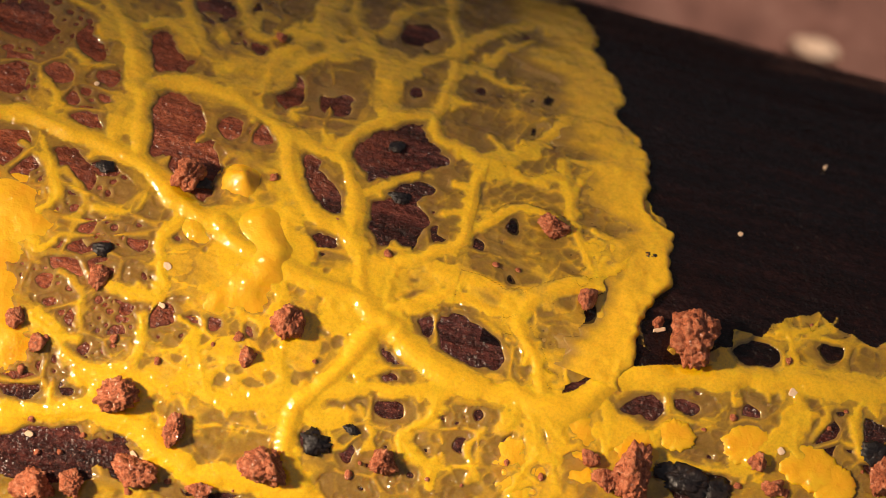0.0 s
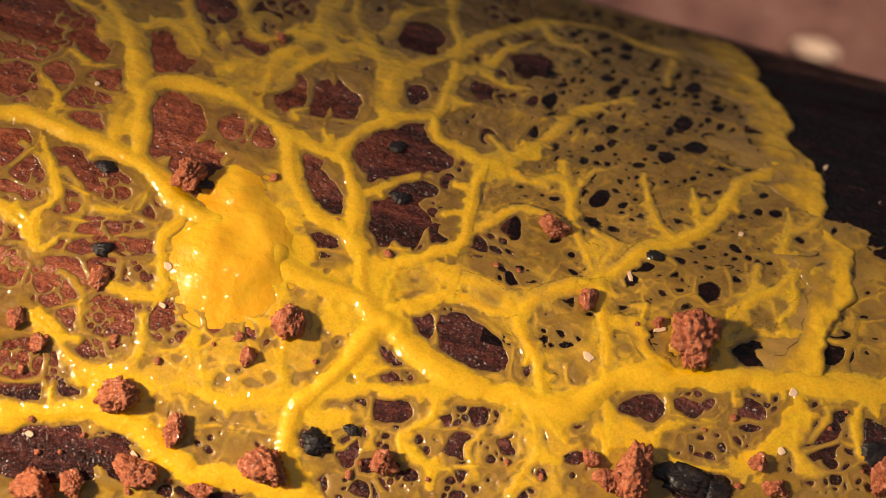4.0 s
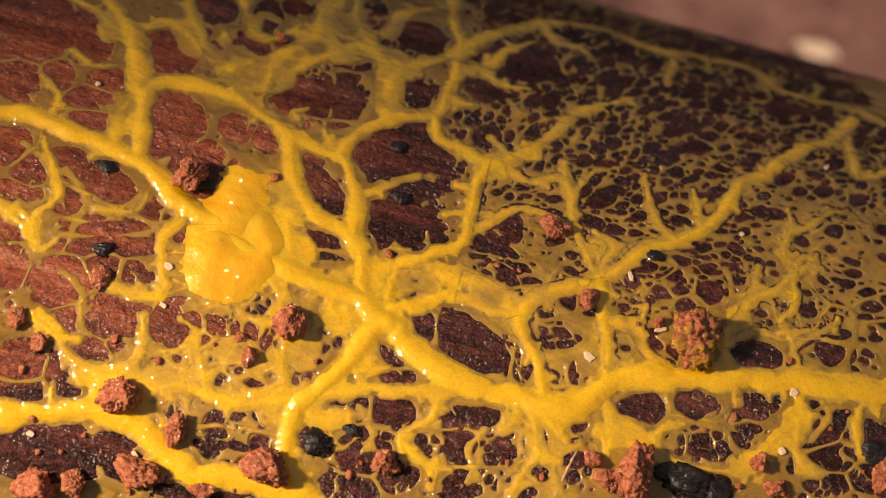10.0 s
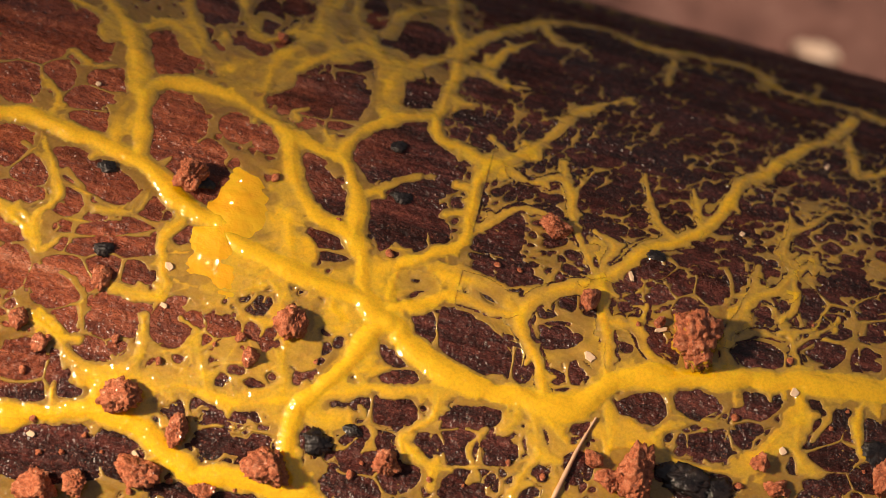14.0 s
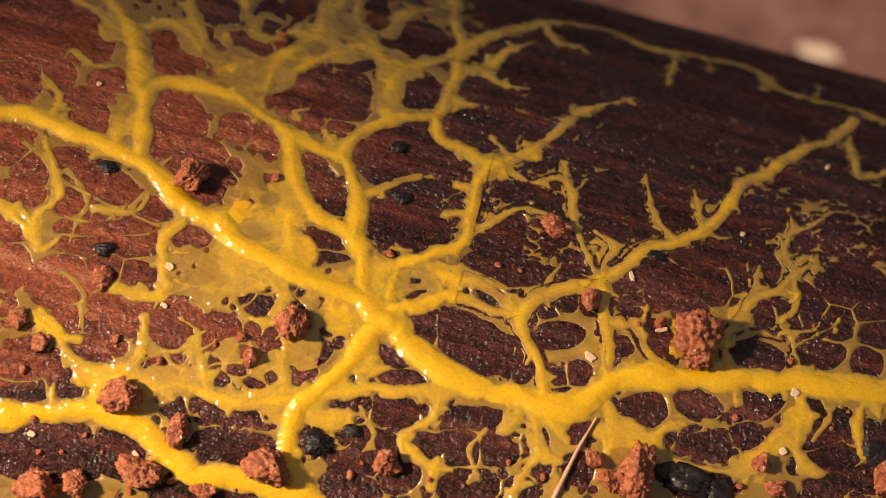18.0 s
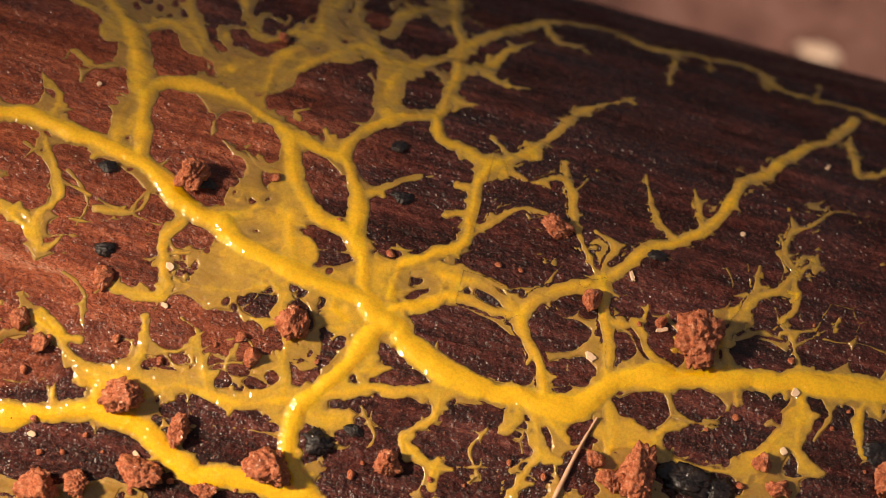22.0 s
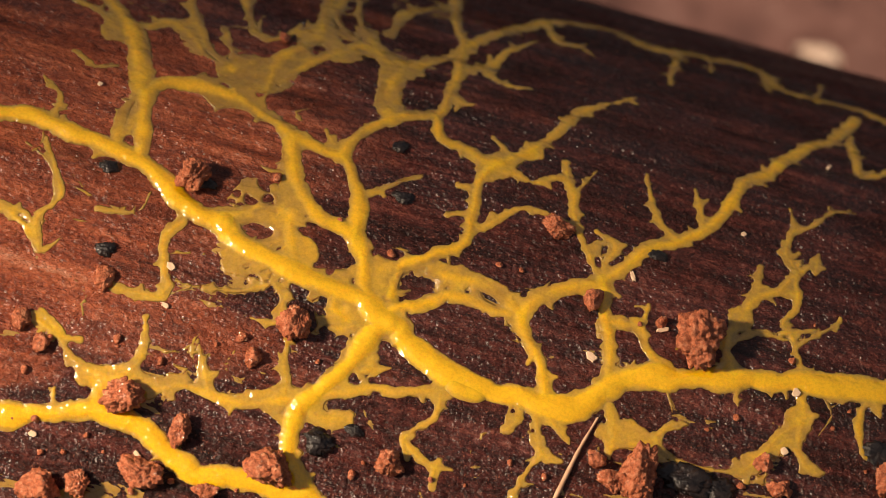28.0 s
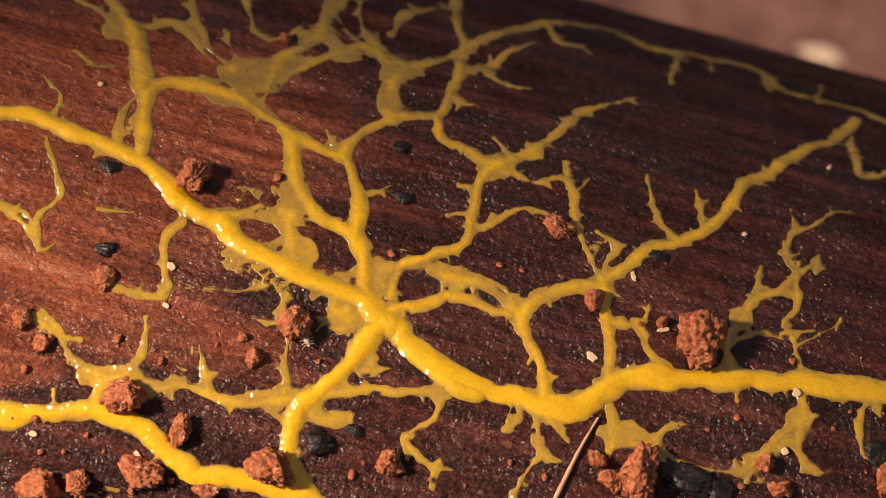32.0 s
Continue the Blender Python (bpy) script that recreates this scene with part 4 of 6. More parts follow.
pool(-11.8, -10.0, 1.62, 1.06, 5, 34)
pool(-12.6, -12.8, 1.61, 1.16, 15, 32)
pool(-2.9, -11.3, 1.09, 1.18, 15, 99)
pool(-5.1, -14.8, 1.20, 0.71, 15, 99)
pool(1.1, -10.1, 1.23, 0.60, 15, 99)
pool(3.4, -10.2, 1.09, 0.54, -5, 99)
pool(6.8, -9.7, 0.69, 0.42, 15, 99)
pool(1.8, -0.8, 0.92, 0.80, 15, 99)
pool(-18.6, -22.7, 1.31, 0.66, 15, 99)
pool(-16.4, -23.0, 1.05, 0.48, 15, 99)
pool(-9.0, -21.6, 1.19, 0.48, 15, 99)
pool(14.2, -17.6, 1.21, 0.54, 15, 99)
pool(-6.6, 4.7, 0.83, 2.16, 15, 99)
pool(-6.2, 6.8, 1.21, 0.93, 15, 99)
pool(25.5, -14.1, 0.68, 0.70, 15, 28)
pool(24.6, -15.3, 0.82, 0.44, 45, 99)
pool(-4.0, -21.6, 0.92, 0.43, 15, 99)
pool(2.2, -18.0, 1.07, 0.49, 15, 99)
pool(-2.9, -17.4, 0.67, 0.55, 15, 99)
pool(-7.0, -17.8, 1.06, 1.37, 15, 22)
pool(-13.2, -14.7, 1.60, 1.00, 15, 22)
pool(-16.0, -14.3, 1.07, 1.43, 15, 20)
pool(-15.1, -21.5, 1.58, 0.53, 5, 20)
pool(-11.2, -18.9, 1.59, 0.82, 15, 17)
pool(-20.9, 4.5, 0.87, 1.74, 15, 99)
pool(-10.7, 6.6, 1.49, 0.93, 15, 99)
pool(-14.2, -8.5, 0.81, 0.94, 15, 23)
pool(23.1, -17.3, 1.08, 0.65, 35, 28)


def spurs():
    """Short pointed spurs along the veins, where strands have shrunk back into them."""
    rnd = random.Random(12)
    for index, (line, w, fade, name) in enumerate(list(VEINS)):
        run = np.concatenate([[0], np.cumsum(np.hypot(*np.diff(line, axis=0).T))])
        at = rnd.uniform(0.4, 1.6)
        while at < run[-1] - 0.4:
            k = int(np.searchsorted(run, at))
            (a, b), (c, d) = line[max(k - 1, 0)], line[min(k + 1, len(line) - 1)]
            way = math.atan2(d - b, c - a) + rnd.choice((-1, 1)) * rnd.uniform(0.9, 1.8)
            long = w[k] / 2 + rnd.uniform(0.2, 0.8)
            root = Vector(line[k])
            tip = root + Vector((math.cos(way), math.sin(way))) * long
            bend = (root + tip) / 2 + Vector((rnd.uniform(-0.12, 0.12), rnd.uniform(-0.12, 0.12)))
            pts = spline([tuple(root), tuple(bend), tuple(tip)], 0.12)
            free = all(math.hypot(tip.x - ha, tip.y - hb) > max(ra, rb) + 0.3 for ha, hb, ra, rb, turn, t in HOLES if t < 9)
            if free:
                ROOTS[len(VEINS)] = index
                VEINS.append((pts, np.linspace(min(0.8 * w[k], 0.6), 0.05, len(pts)), min(fade, rnd.uniform(25, 38)), "spur"))
            at += rnd.uniform(1.0, 3.0)


spurs()

# where its pigment is richest: a, b, reach, how much
RICH = [(-11.2, -21.6, 7.4, 1.1), (-6.5, -16.8, 4.8, 0.5), (-15.5, -25.4, 3.9, 0.4), (7.5, -20.8, 5.2, 0.8), (11.3, -19.0, 3.9, 0.8), (0.4, -22.7, 3.9, 0.35), (12.0, -1.4, 6.5, 0.6), (5.4, 10.1, 6.5, 0.5), (3.2, -1.9, 3.9, 0.35), (7.9, -14.4, 5.7, 0.5), (11.9, -9.9, 5.2, 0.4), (-11.7, -11.7, 4.8, 0.6), (-4.1, -12.9, 3.9, 0.5), (24.9, -12.8, 5.2, 0.4), (28.6, -16.2, 3.9, 0.4), (-26.9, -15.3, 3.9, 0.5), (26.5, 8.9, 5.7, 0.5), (23.8, 0.6, 4.8, 0.3), (28.0, -4.0, 5.0, 1.0), (-12.3, -0.5, 2.6, 0.25), (-24.1, -9.3, 2.6, 0.2)]

LOWER = spline([(-40.0, -14.0), (-1.68, -14.67), (4.0, -16.3), (9.83, -16.98), (13.5, -14.2), (24.57, -10.95), (40.0, -8.5)])


def in_fan(a, b):
    return (a > 1.6) & (b > np.interp(a, LOWER[:, 0], LOWER[:, 1]))


def vein_fields(a, b):
    """Over the whole net: how far the nearest vein's side is, how long the veins there last, their height, their pigment, and which is nearest."""
    soft = 0.16
    near, fades, rich = np.full(a.shape, 1e-9), np.zeros(a.shape), np.zeros(a.shape)
    dome, least, which = np.zeros(a.shape), np.full(a.shape, 9.0), np.full(a.shape, -1)
    for index, (line, w, fade, name) in enumerate(VEINS):
        lo, hi = line.min(0) - 2.6, line.max(0) + 2.6
        i0, i1 = np.searchsorted(a[:, 0], [lo[0], hi[0]])
        j0, j1 = np.searchsorted(b[0], [lo[1], hi[1]])
        if i1 - i0 < 2 or j1 - j0 < 2:
            continue
        pa, pb = a[i0:i1, j0:j1], b[i0:i1, j0:j1]
        best, high = np.full(pa.shape, 9.0), np.zeros(pa.shape)
        lift = {"main_vein": 0.12, "side_vein": 0.06}.get(name, 0.035)
        for k in range(0, len(line) - 1, 2):
            end = min(k + 2, len(line) - 1)
            (la, lb), (ma, mb) = line[k], line[end]
            u0, u1 = np.searchsorted(pa[:, 0], [min(la, ma) - 2.4, max(la, ma) + 2.4])
            v0, v1 = np.searchsorted(pb[0], [min(lb, mb) - 2.4, max(lb, mb) + 2.4])
            xa, xb = pa[u0:u1, v0:v1] - la, pb[u0:u1, v0:v1] - lb
            ta, tb = ma - la, mb - lb
            s = np.clip((xa * ta + xb * tb) / (ta * ta + tb * tb + 1e-9), 0, 1)
            lw = w[k] + (w[end] - w[k]) * s
            d = np.hypot(xa - s * ta, xb - s * tb)
            best[u0:u1, v0:v1] = np.minimum(best[u0:u1, v0:v1], d - lw / 2)
            high[u0:u1, v0:v1] = np.maximum(high[u0:u1, v0:v1], lift * lw * np.clip(1 - (d / (0.56 * lw)) ** 2, 0, 1) ** 1.5)
        cut = (slice(i0, i1), slice(j0, j1))
        e = np.exp(-best / soft)
        near[cut] += e
        fades[cut] += e * min(fade, 34.5)
        rich[cut] += e * {"main_vein": 1.0, "side_vein": 0.70, "rim_vein": 0.70, "branch": 0.55}.get(name, 0.40)
        dome[cut] += high ** 3
        which[cut] = np.where(best < least[cut], index, which[cut])
        least[cut] = np.minimum(best, least[cut])
    close = -soft * np.log(near)
    for ha, hb, ra, rb, turn, t in POOLS:
        c, s = math.cos(radians(turn)), math.sin(radians(turn))
        da, db = a - ha, b - hb
        d = (np.sqrt(((da * c + db * s) / ra) ** 2 + ((-da * s + db * c) / rb) ** 2) - 1) * min(ra, rb)
        e = np.exp(-np.clip(d, -0.05, 3) / soft)
        near += e
        fades += e * min(t, 37.0)
        rich += e * 0.30
    side = -soft * np.log(near) + fbm(a * 0.9, b * 0.9, 131, 2) * 0.16 + fbm(a * 2.2, b * 2.2, 133, 2) * 0.19
    return side, fades / near, dome ** (1 / 3), close, least, rich / near, which


def foam():
    """The round gaps that open in the film: the known large ones, and small ones packed between them. a, b, radii, turn, opening second, its pace."""
    rnd = random.Random(8)
    packed, grid = [], {}

    def room(x, y, r):
        i, j = int(x // 1.5), int(y // 1.5)
        for u in range(i - 2, i + 3):
            for v in range(j - 2, j + 3):
                for px, py, pr in grid.get((u, v), ()):
                    if (px - x) ** 2 + (py - y) ** 2 < (0.90 * (pr + r)) ** 2:
                        return False
        for ha, hb, ra, rb, turn, t in HOLES:
            if abs(x - ha) < ra + rb and abs(y - hb) < ra + rb:
                c, s = math.cos(radians(turn)), math.sin(radians(turn))
                if math.hypot(((x - ha) * c + (y - hb) * s) / (ra + r * 0.8), (-(x - ha) * s + (y - hb) * c) / (rb + r * 0.8)) < 1:
                    return False
        return True

    for r, tries in ((0.95, 220), (0.66, 900), (0.46, 4200), (0.32, 11000), (0.22, 15000)):
        for _ in range(tries):
            x, y = rnd.uniform(-33, 33), rnd.uniform(-31, 27)
            fan = x > 1.6 and y > -12
            size = r * rnd.uniform(0.82, 1.18)
            if (fan and r > 0.7) or not room(x, y, size):
                continue
            grid.setdefault((int(x // 1.5), int(y // 1.5)), []).append((x, y, size))
            packed.append((x, y, size, rnd.uniform(0.72, 1.0), rnd.uniform(0, 180), rnd.gauss(0, 1)))
    return packed


def lasting(a, b, side):
    """Until when the film lasts at each point."""
    wa, wb = a + fbm(a * 0.35, b * 0.35, 71, 2) * 1.1, b + fbm(a * 0.35, b * 0.35, 77, 2) * 1.1
    num, den = np.zeros(a.shape), np.full(a.shape, 1e-9)
    for sa, sb, t in STAYS:
        w = np.exp(-((wa - sa) ** 2 + (wb - sb) ** 2) / (2 * 2.6 ** 2)) + 1e-5 / (1 + (wa - sa) ** 2 + (wb - sb) ** 2)
        num += w * t
        den += w
    base = num / den
    inside = in_fan(a, b)
    base = np.where(inside, np.minimum(base, 12.7 + np.clip(9 - a, 0, 9) * 2.0), base)
    base = np.where(inside, base - 2.0 * np.clip((b - 6) / 10, 0, 1), base)
    ang, far = np.arctan2(b + 6.0, a + 1.0), np.hypot(b + 6.0, a + 1.0)
    streak = fbm(ang * 14 + fbm(a * 0.3, b * 0.3, 145, 2), far * 0.22, 141, 3)
    base = base + np.where(inside, streak * 3.0 * np.clip((far - 8) / 5, 0, 1), 0)
    ahead = a - np.interp(-b, -EDGE[:, 1], EDGE[:, 0])
    base = base + np.where(inside, np.clip(ahead + 2, 0, 16) * 0.14, 0)
    # small bends make the gaps uneven
    ua, ub = a + fbm(a * 0.9, b * 0.9, 83, 2) * 0.32, b + fbm(a * 0.9, b * 0.9, 89, 2) * 0.32
    va, vb = a + (ua - a) * 0.6, b + (ub - b) * 0.6
    cling = 1 + 2.2 * np.exp(-np.maximum(side, 0) / 0.45)
    # half-way through, the film is a net of larger meshes
    net, first, second = np.full(a.shape, 9.0), np.full(a.shape, 9.0), np.full(a.shape, 9.0)
    for ha, hb, ra, rb, turn in GAPS:
        i0, i1 = np.searchsorted(a[:, 0], [ha - ra - 1.5, ha + ra + 1.5])
        j0, j1 = np.searchsorted(b[0], [hb - ra - 1.5, hb + ra + 1.5])
        cut = (slice(i0, i1), slice(j0, j1))
        c, s = math.cos(radians(turn)), math.sin(radians(turn))
        da, db = va[cut] - ha, vb[cut] - hb
        d = np.sqrt(((da * c + db * s) / ra) ** 2 + ((-da * s + db * c) / rb) ** 2) - 1
        net[cut] = np.minimum(net[cut], np.where(d < 0, d, d * rb))
        second[cut] = np.minimum(second[cut], np.maximum(first[cut], d * rb))
        first[cut] = np.minimum(first[cut], d * rb)
    net = np.where(net < 0, net - 0.08, net - 0.22)
    torn = fbm(a * 0.45, b * 0.45, 99, 3) * 6
    netted = np.clip(np.maximum((-1.5 - a + torn) / 3, (-8 + 0.3 * a - b + torn) / 3), 0, 1)
    base = np.where(net < 0, np.minimum(base, 11.8), base + np.maximum(25 - base, 0) * netted)
    meshes = np.where(net < 0, 17.5 + 10 * net, 17.5 + 13 * cling * net)
    # thin threads stay between two meshes, longest beside a vein
    thread = 18.5 + 11 * fbm(a * 0.33, b * 0.33, 181, 2) + 11 * np.exp(-np.maximum(side, 0) / 0.40) - 42 * (second - first)
    thread = np.where((first > -0.28) & (second < 1.2) & (netted > 0.3), thread, -8)
    out, after, early = np.full(a.shape, 60.0), np.full(a.shape, 60.0), np.full(a.shape, 60.0)
    for ha, hb, r, squash, turn, luck in foam():
        reach = r * 1.5 + 0.75
        stretch = 1 / max(0.4, math.cos(hb / RADIUS + 0.55)) if hb > 0 else 1.0
        i0, i1 = np.searchsorted(a[:, 0], [ha - reach, ha + reach])
        j0, j1 = np.searchsorted(b[0], [hb - reach * stretch, hb + reach * stretch])
        if i1 - i0 < 2 or j1 - j0 < 2:
            continue
        cut = (slice(i0, i1), slice(j0, j1))
        fan = ha > 1.6 and hb > np.interp(ha, LOWER[:, 0], LOWER[:, 1])
        if fan:
            turn, squash = math.degrees(math.atan2((hb + 6) / stretch, ha + 1)) + (turn - 90) * 0.25, squash * 0.72
        c, s = math.cos(radians(turn)), math.sin(radians(turn))
        da, db = ua[cut] - ha, (ub[cut] - hb) / stretch
        d = np.hypot(da * c + db * s, (-da * s + db * c) / squash)
        mid = base[(i0 + i1) // 2, (j0 + j1) // 2]
        span = min(max(0.62 * mid, 5.0), 11.0) + (1.4 if fan else 0)
        start = mid - span + luck * 0.22 * span + (0.46 - r) * 4 - 6.5 * min(1, max(0, (-12 - ha) / 5)) - ((-2.0 if ha > 22 and hb < 5 else 0.6) if fan else 4.0 if ha > -3 else 1.0)
        pace = 14.0 if r > 0.4 else 22.0
        opens = start + (0.5 if fan else 0.62) * span * np.minimum(d / r, 1) ** 1.35 + np.maximum(d - r, 0) * pace * cling[cut]
        if not fan and r < 0.5 and luck < 0.1:
            # pinholes come first, also between the meshes of the net
            early[cut] = np.minimum(early[cut], 9.5 + 2.2 * luck + 7 * np.minimum(d / r, 1) ** 1.5 + np.maximum(d - r, 0) * 45 * cling[cut])
        after[cut] = np.minimum(after[cut], np.maximum(out[cut], opens))
        out[cut] = np.minimum(out[cut], opens)
    out = out + np.clip(3.0 + 9 * fbm(a * 0.4, b * 0.4, 183, 2), 0, 6) * np.exp(-(after - out) / 1.3)
    out = np.minimum(out, base + 3.0 + 8 * np.exp(-np.maximum(side, 0) / 0.5) + fbm(a * 0.5, b * 0.5, 91, 2) * 5)
    for ha, hb, ra, rb, turn, t in HOLES:
        c, s = math.cos(radians(turn)), math.sin(radians(turn))
        near = (np.abs(a - ha) < 2.5 * max(ra, rb) + 1) & (np.abs(b - hb) < 2.5 * max(ra, rb) + 1)
        da, db = ua[near] - ha, ub[near] - hb
        d = np.sqrt(((da * c + db * s) / ra) ** 2 + ((-da * s + db * c) / rb) ** 2) + fbm(a[near] * 0.8, b[near] * 0.8, 95, 2) * 0.40
        out[near] = np.minimum(out[near], t + np.where(d < 1, (d - 1) * 10, (d - 1) * 45 * min(ra, rb)))
    out = np.where(net < 8, np.minimum(out, meshes), out)
    out = np.where((net > 0) & (netted > 0), np.maximum(out, np.minimum(meshes, base) * netted - 8 * (1 - netted)), out)
    return np.minimum(np.maximum(out, thread), early), base, streak


def wet_sheen():
    """Water on the bare bark ahead of the fan; it soaks away once the slime has come."""
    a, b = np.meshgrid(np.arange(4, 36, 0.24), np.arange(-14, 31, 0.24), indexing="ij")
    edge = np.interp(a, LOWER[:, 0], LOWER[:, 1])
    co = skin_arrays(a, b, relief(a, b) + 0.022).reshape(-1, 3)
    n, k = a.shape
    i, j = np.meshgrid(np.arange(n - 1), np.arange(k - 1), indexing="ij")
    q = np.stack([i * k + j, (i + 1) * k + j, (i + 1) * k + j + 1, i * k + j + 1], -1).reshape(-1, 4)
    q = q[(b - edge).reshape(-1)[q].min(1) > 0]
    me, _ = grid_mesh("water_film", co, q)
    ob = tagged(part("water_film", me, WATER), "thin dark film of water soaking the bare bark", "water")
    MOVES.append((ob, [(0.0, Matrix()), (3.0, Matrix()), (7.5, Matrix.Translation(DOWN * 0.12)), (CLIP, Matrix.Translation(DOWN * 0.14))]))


DOWN = Vector((0, -math.sin(radians(8)), math.cos(radians(8)))) * -MM
TIMES = [0, 0.5, 1, 1.5, 2, 2.5, 3, 3.5, 4, 4.5, 5, 5.5, 6, 6.5, 7, 7.5, 8.5, 9.5, 11, 12.5, 14, 16, 18, 20, 22, 25, 28, 32]
CREEP = [(0, 0), (1, 3.3), (2, 6.7), (3, 9.8), (3.5, 11.2), (5.5, 15.6), (7, 18.2), (8.5, 22.0), (10, 25.0)]
EDGE = spline([(4.6, 25.0), (6.2, 18.6), (7.2, 13.5), (9.6, 7.6), (11.8, 3.1), (12.2, -0.3), (13.9, -2.3), (14.4, -6.1), (13.6, -9.4), (12.8, -12.4), (11.9, -15.2)], 0.05)


def arrival(a, b):
    """When the creeping front reaches a place; below 0 if it lies behind it from the start."""
    ahead = a - float(np.interp(-b, -EDGE[:, 1], EDGE[:, 0]))
    come = ahead / 3.2 if ahead < 0 else float(np.interp(ahead, [g for t, g in CREEP], [t for t, g in CREEP]))
    # a second, smaller front goes up from the main vein
    up = (b - float(np.interp(a, [19, 21, 22.5, 24.3, 27, 28.4, 31, 34], [-11.5, -10.8, -8.6, -6.6, -6.2, -7.6, -7.6, -7.2]))) / 2.3 - 0.5
    return min(come, up) if a > 20 and up < 4 else come


def sheet_rows(seed, fan, branch):
    """Film sinks as it is used up; the branches in the fan fill again late on."""
    come, rows = arrival(*seed) + 0.55 if fan else -9, []
    for t in TIMES:
        late = min(1.0, max(0.0, come - t))
        fill = float(np.interp(t, [0, 9, 12.5, 20, 25, 28], [0.028, 0.030, 0.038, 0.040, 0.018, 0])) if branch else 0.0
        rows.append((t, Matrix.Translation(DOWN * (float(sink(t)) + 0.30 * late + fill))))
    return rows


def sheet():
    """The whole slime as one skin over the bark, cut into its veins and patches of film, which sink as it is used up."""
    a, b = np.meshgrid(np.arange(-34, 34, STEP), np.arange(-33, 30, STEP), indexing="ij")
    side, fade, dome, close, least, vein_rich, nearest = vein_fields(a, b)
    last, base, streak = lasting(a, b, side)
    rim = np.interp(a, [-40, 0, 3, 10, 20, 28, 40], [60, 60, 31, 30, 27, 25.5, 24]) + fbm(a * 0.8, b * 0.1, 55, 3) * 2
    last = np.minimum(last, 12 - (b - rim) * 9 + 14 * (b < rim))
    last = np.clip(np.where(b > rim + 3, -20, last), -8, 44)
    web = np.clip(fade - np.where(side > 0, side * 90, side * 22), -8, 44)
    last = 0.7 * np.logaddexp(last / 0.7, web / 0.7)
    for ha, hb, ra, rb, turn in TEARS:
        i0, i1 = np.searchsorted(a[:, 0], [ha - ra - 1.2, ha + ra + 1.2])
        j0, j1 = np.searchsorted(b[0], [hb - ra - 1.2, hb + ra + 1.2])
        cut = (slice(i0, i1), slice(j0, j1))
        c, s = math.cos(radians(turn)), math.sin(radians(turn))
        da, db = a[cut] - ha, b[cut] - hb
        d = np.sqrt(((da * c + db * s) / ra) ** 2 + ((-da * s + db * c) / rb) ** 2) - 1 + fbm(a[cut] * 1.1, b[cut] * 1.1, 171, 2) * 0.22
        last[cut] = np.minimum(last[cut], np.where(d < 0, 29 + 9 * d, 29 + 26 * rb * d))
    fan = in_fan(a, b)
    rich = np.clip((last - base + 3.5) / 8.0, 0, 1) ** 1.5 * 0.55 - 0.06 + np.where(fan, np.clip(streak + 0.1, 0, 0.6) * 0.9, 0) + np.clip((last - 25) / 10, 0, 0.50)
    for pa, pb, r, full in RICH:
        rich = rich + full * np.clip(last / 26, 0.38, 1) * np.exp(-((a - pa) ** 2 + (b - pb) ** 2) / (r * r)) * (1 + 0.9 * fbm(a * 0.4, b * 0.4, 163, 3))
    core = np.exp(-np.clip(close + 0.20, 0, 9) / 0.22)
    rich = np.maximum(rich * 0.8, vein_rich * core)
    bed = relief(a, b)
    height = sink(last) + dome * (1 + 0.25 * fbm(a * 0.6, b * 0.6, 151, 2))
    slope = np.cos(b / RADIUS - radians(-8))
    level = 0.5 * np.clip((last - 28) / 8, 0, 1) * np.maximum(swell(a, b) - bed, 0)
    co = skin_arrays(a, b, bed + level + 0.004 + height * slope)
    nor = np.cross(np.gradient(co, axis=0), np.gradient(co, axis=1)).reshape(-1, 3)
    nor /= np.linalg.norm(nor, axis=1)[:, None]
    co, bed_co = co.reshape(-1, 3), skin_arrays(a, b, bed).reshape(-1, 3)
    rnd = random.Random(4)
    seeds = [(x + rnd.uniform(-1.2, 1.2), y + rnd.uniform(-1.5, 1.5)) for x in [*range(-33, 3, 6), *range(3, 36, 3)] for y in range(-33, 36, 6)]
    seeds = [(x, y) for x, y in seeds if x < 20 or not -12 < y < 5]
    seeds += [(x + rnd.uniform(-0.7, 0.7), y + rnd.uniform(-0.7, 0.7)) for x in np.arange(21, 35, 1.7) for y in np.arange(-11.5, 5, 1.7)]
    bend = 3 - 1.8 * np.clip((a - 17) / 3, 0, 1)
    wa, wb = a + fbm(a * 0.3, b * 0.3, 201, 3) * bend, b + fbm(a * 0.3, b * 0.3, 207, 3) * bend
    nearby, patch = np.full(a.shape, 1e9), np.zeros(a.shape, dtype=int)
    for k, (x, y) in enumerate(seeds):
        d = (wa - x) ** 2 + (wb - y) ** 2
        patch = np.where(d < nearby, k, patch)
        nearby = np.minimum(d, nearby)
    later = fan & (b > np.interp(a, LOWER[:, 0], LOWER[:, 1]) + 0.8)
    patch = patch * 2 + later
    owner = np.array([ROOTS.get(t, t) for t in range(len(VEINS))] + [-1])
    nearest = owner[nearest]
    piece = np.where(least < np.where(later, 0.25, 0.05), 1000 * (nearest + 1) + np.where(later, patch, 0), patch)
    n, k = a.shape
    i, j = np.meshgrid(np.arange(n - 1), np.arange(k - 1), indexing="ij")
    q = np.stack([i * k + j, (i + 1) * k + j, (i + 1) * k + j + 1, i * k + j + 1], -1).reshape(-1, 4)
    q = q[(last > -0.5).reshape(-1)[q].any(1)]
    which = piece.reshape(-1)[q[:, 0]]
    values, back, counts = np.unique(which, return_inverse=True, return_counts=True)
    which = np.where(counts[back] < 60, patch.reshape(-1)[q[:, 0]], which)
    order = np.argsort(which, kind="stable")
    q, which = q[order], which[order]
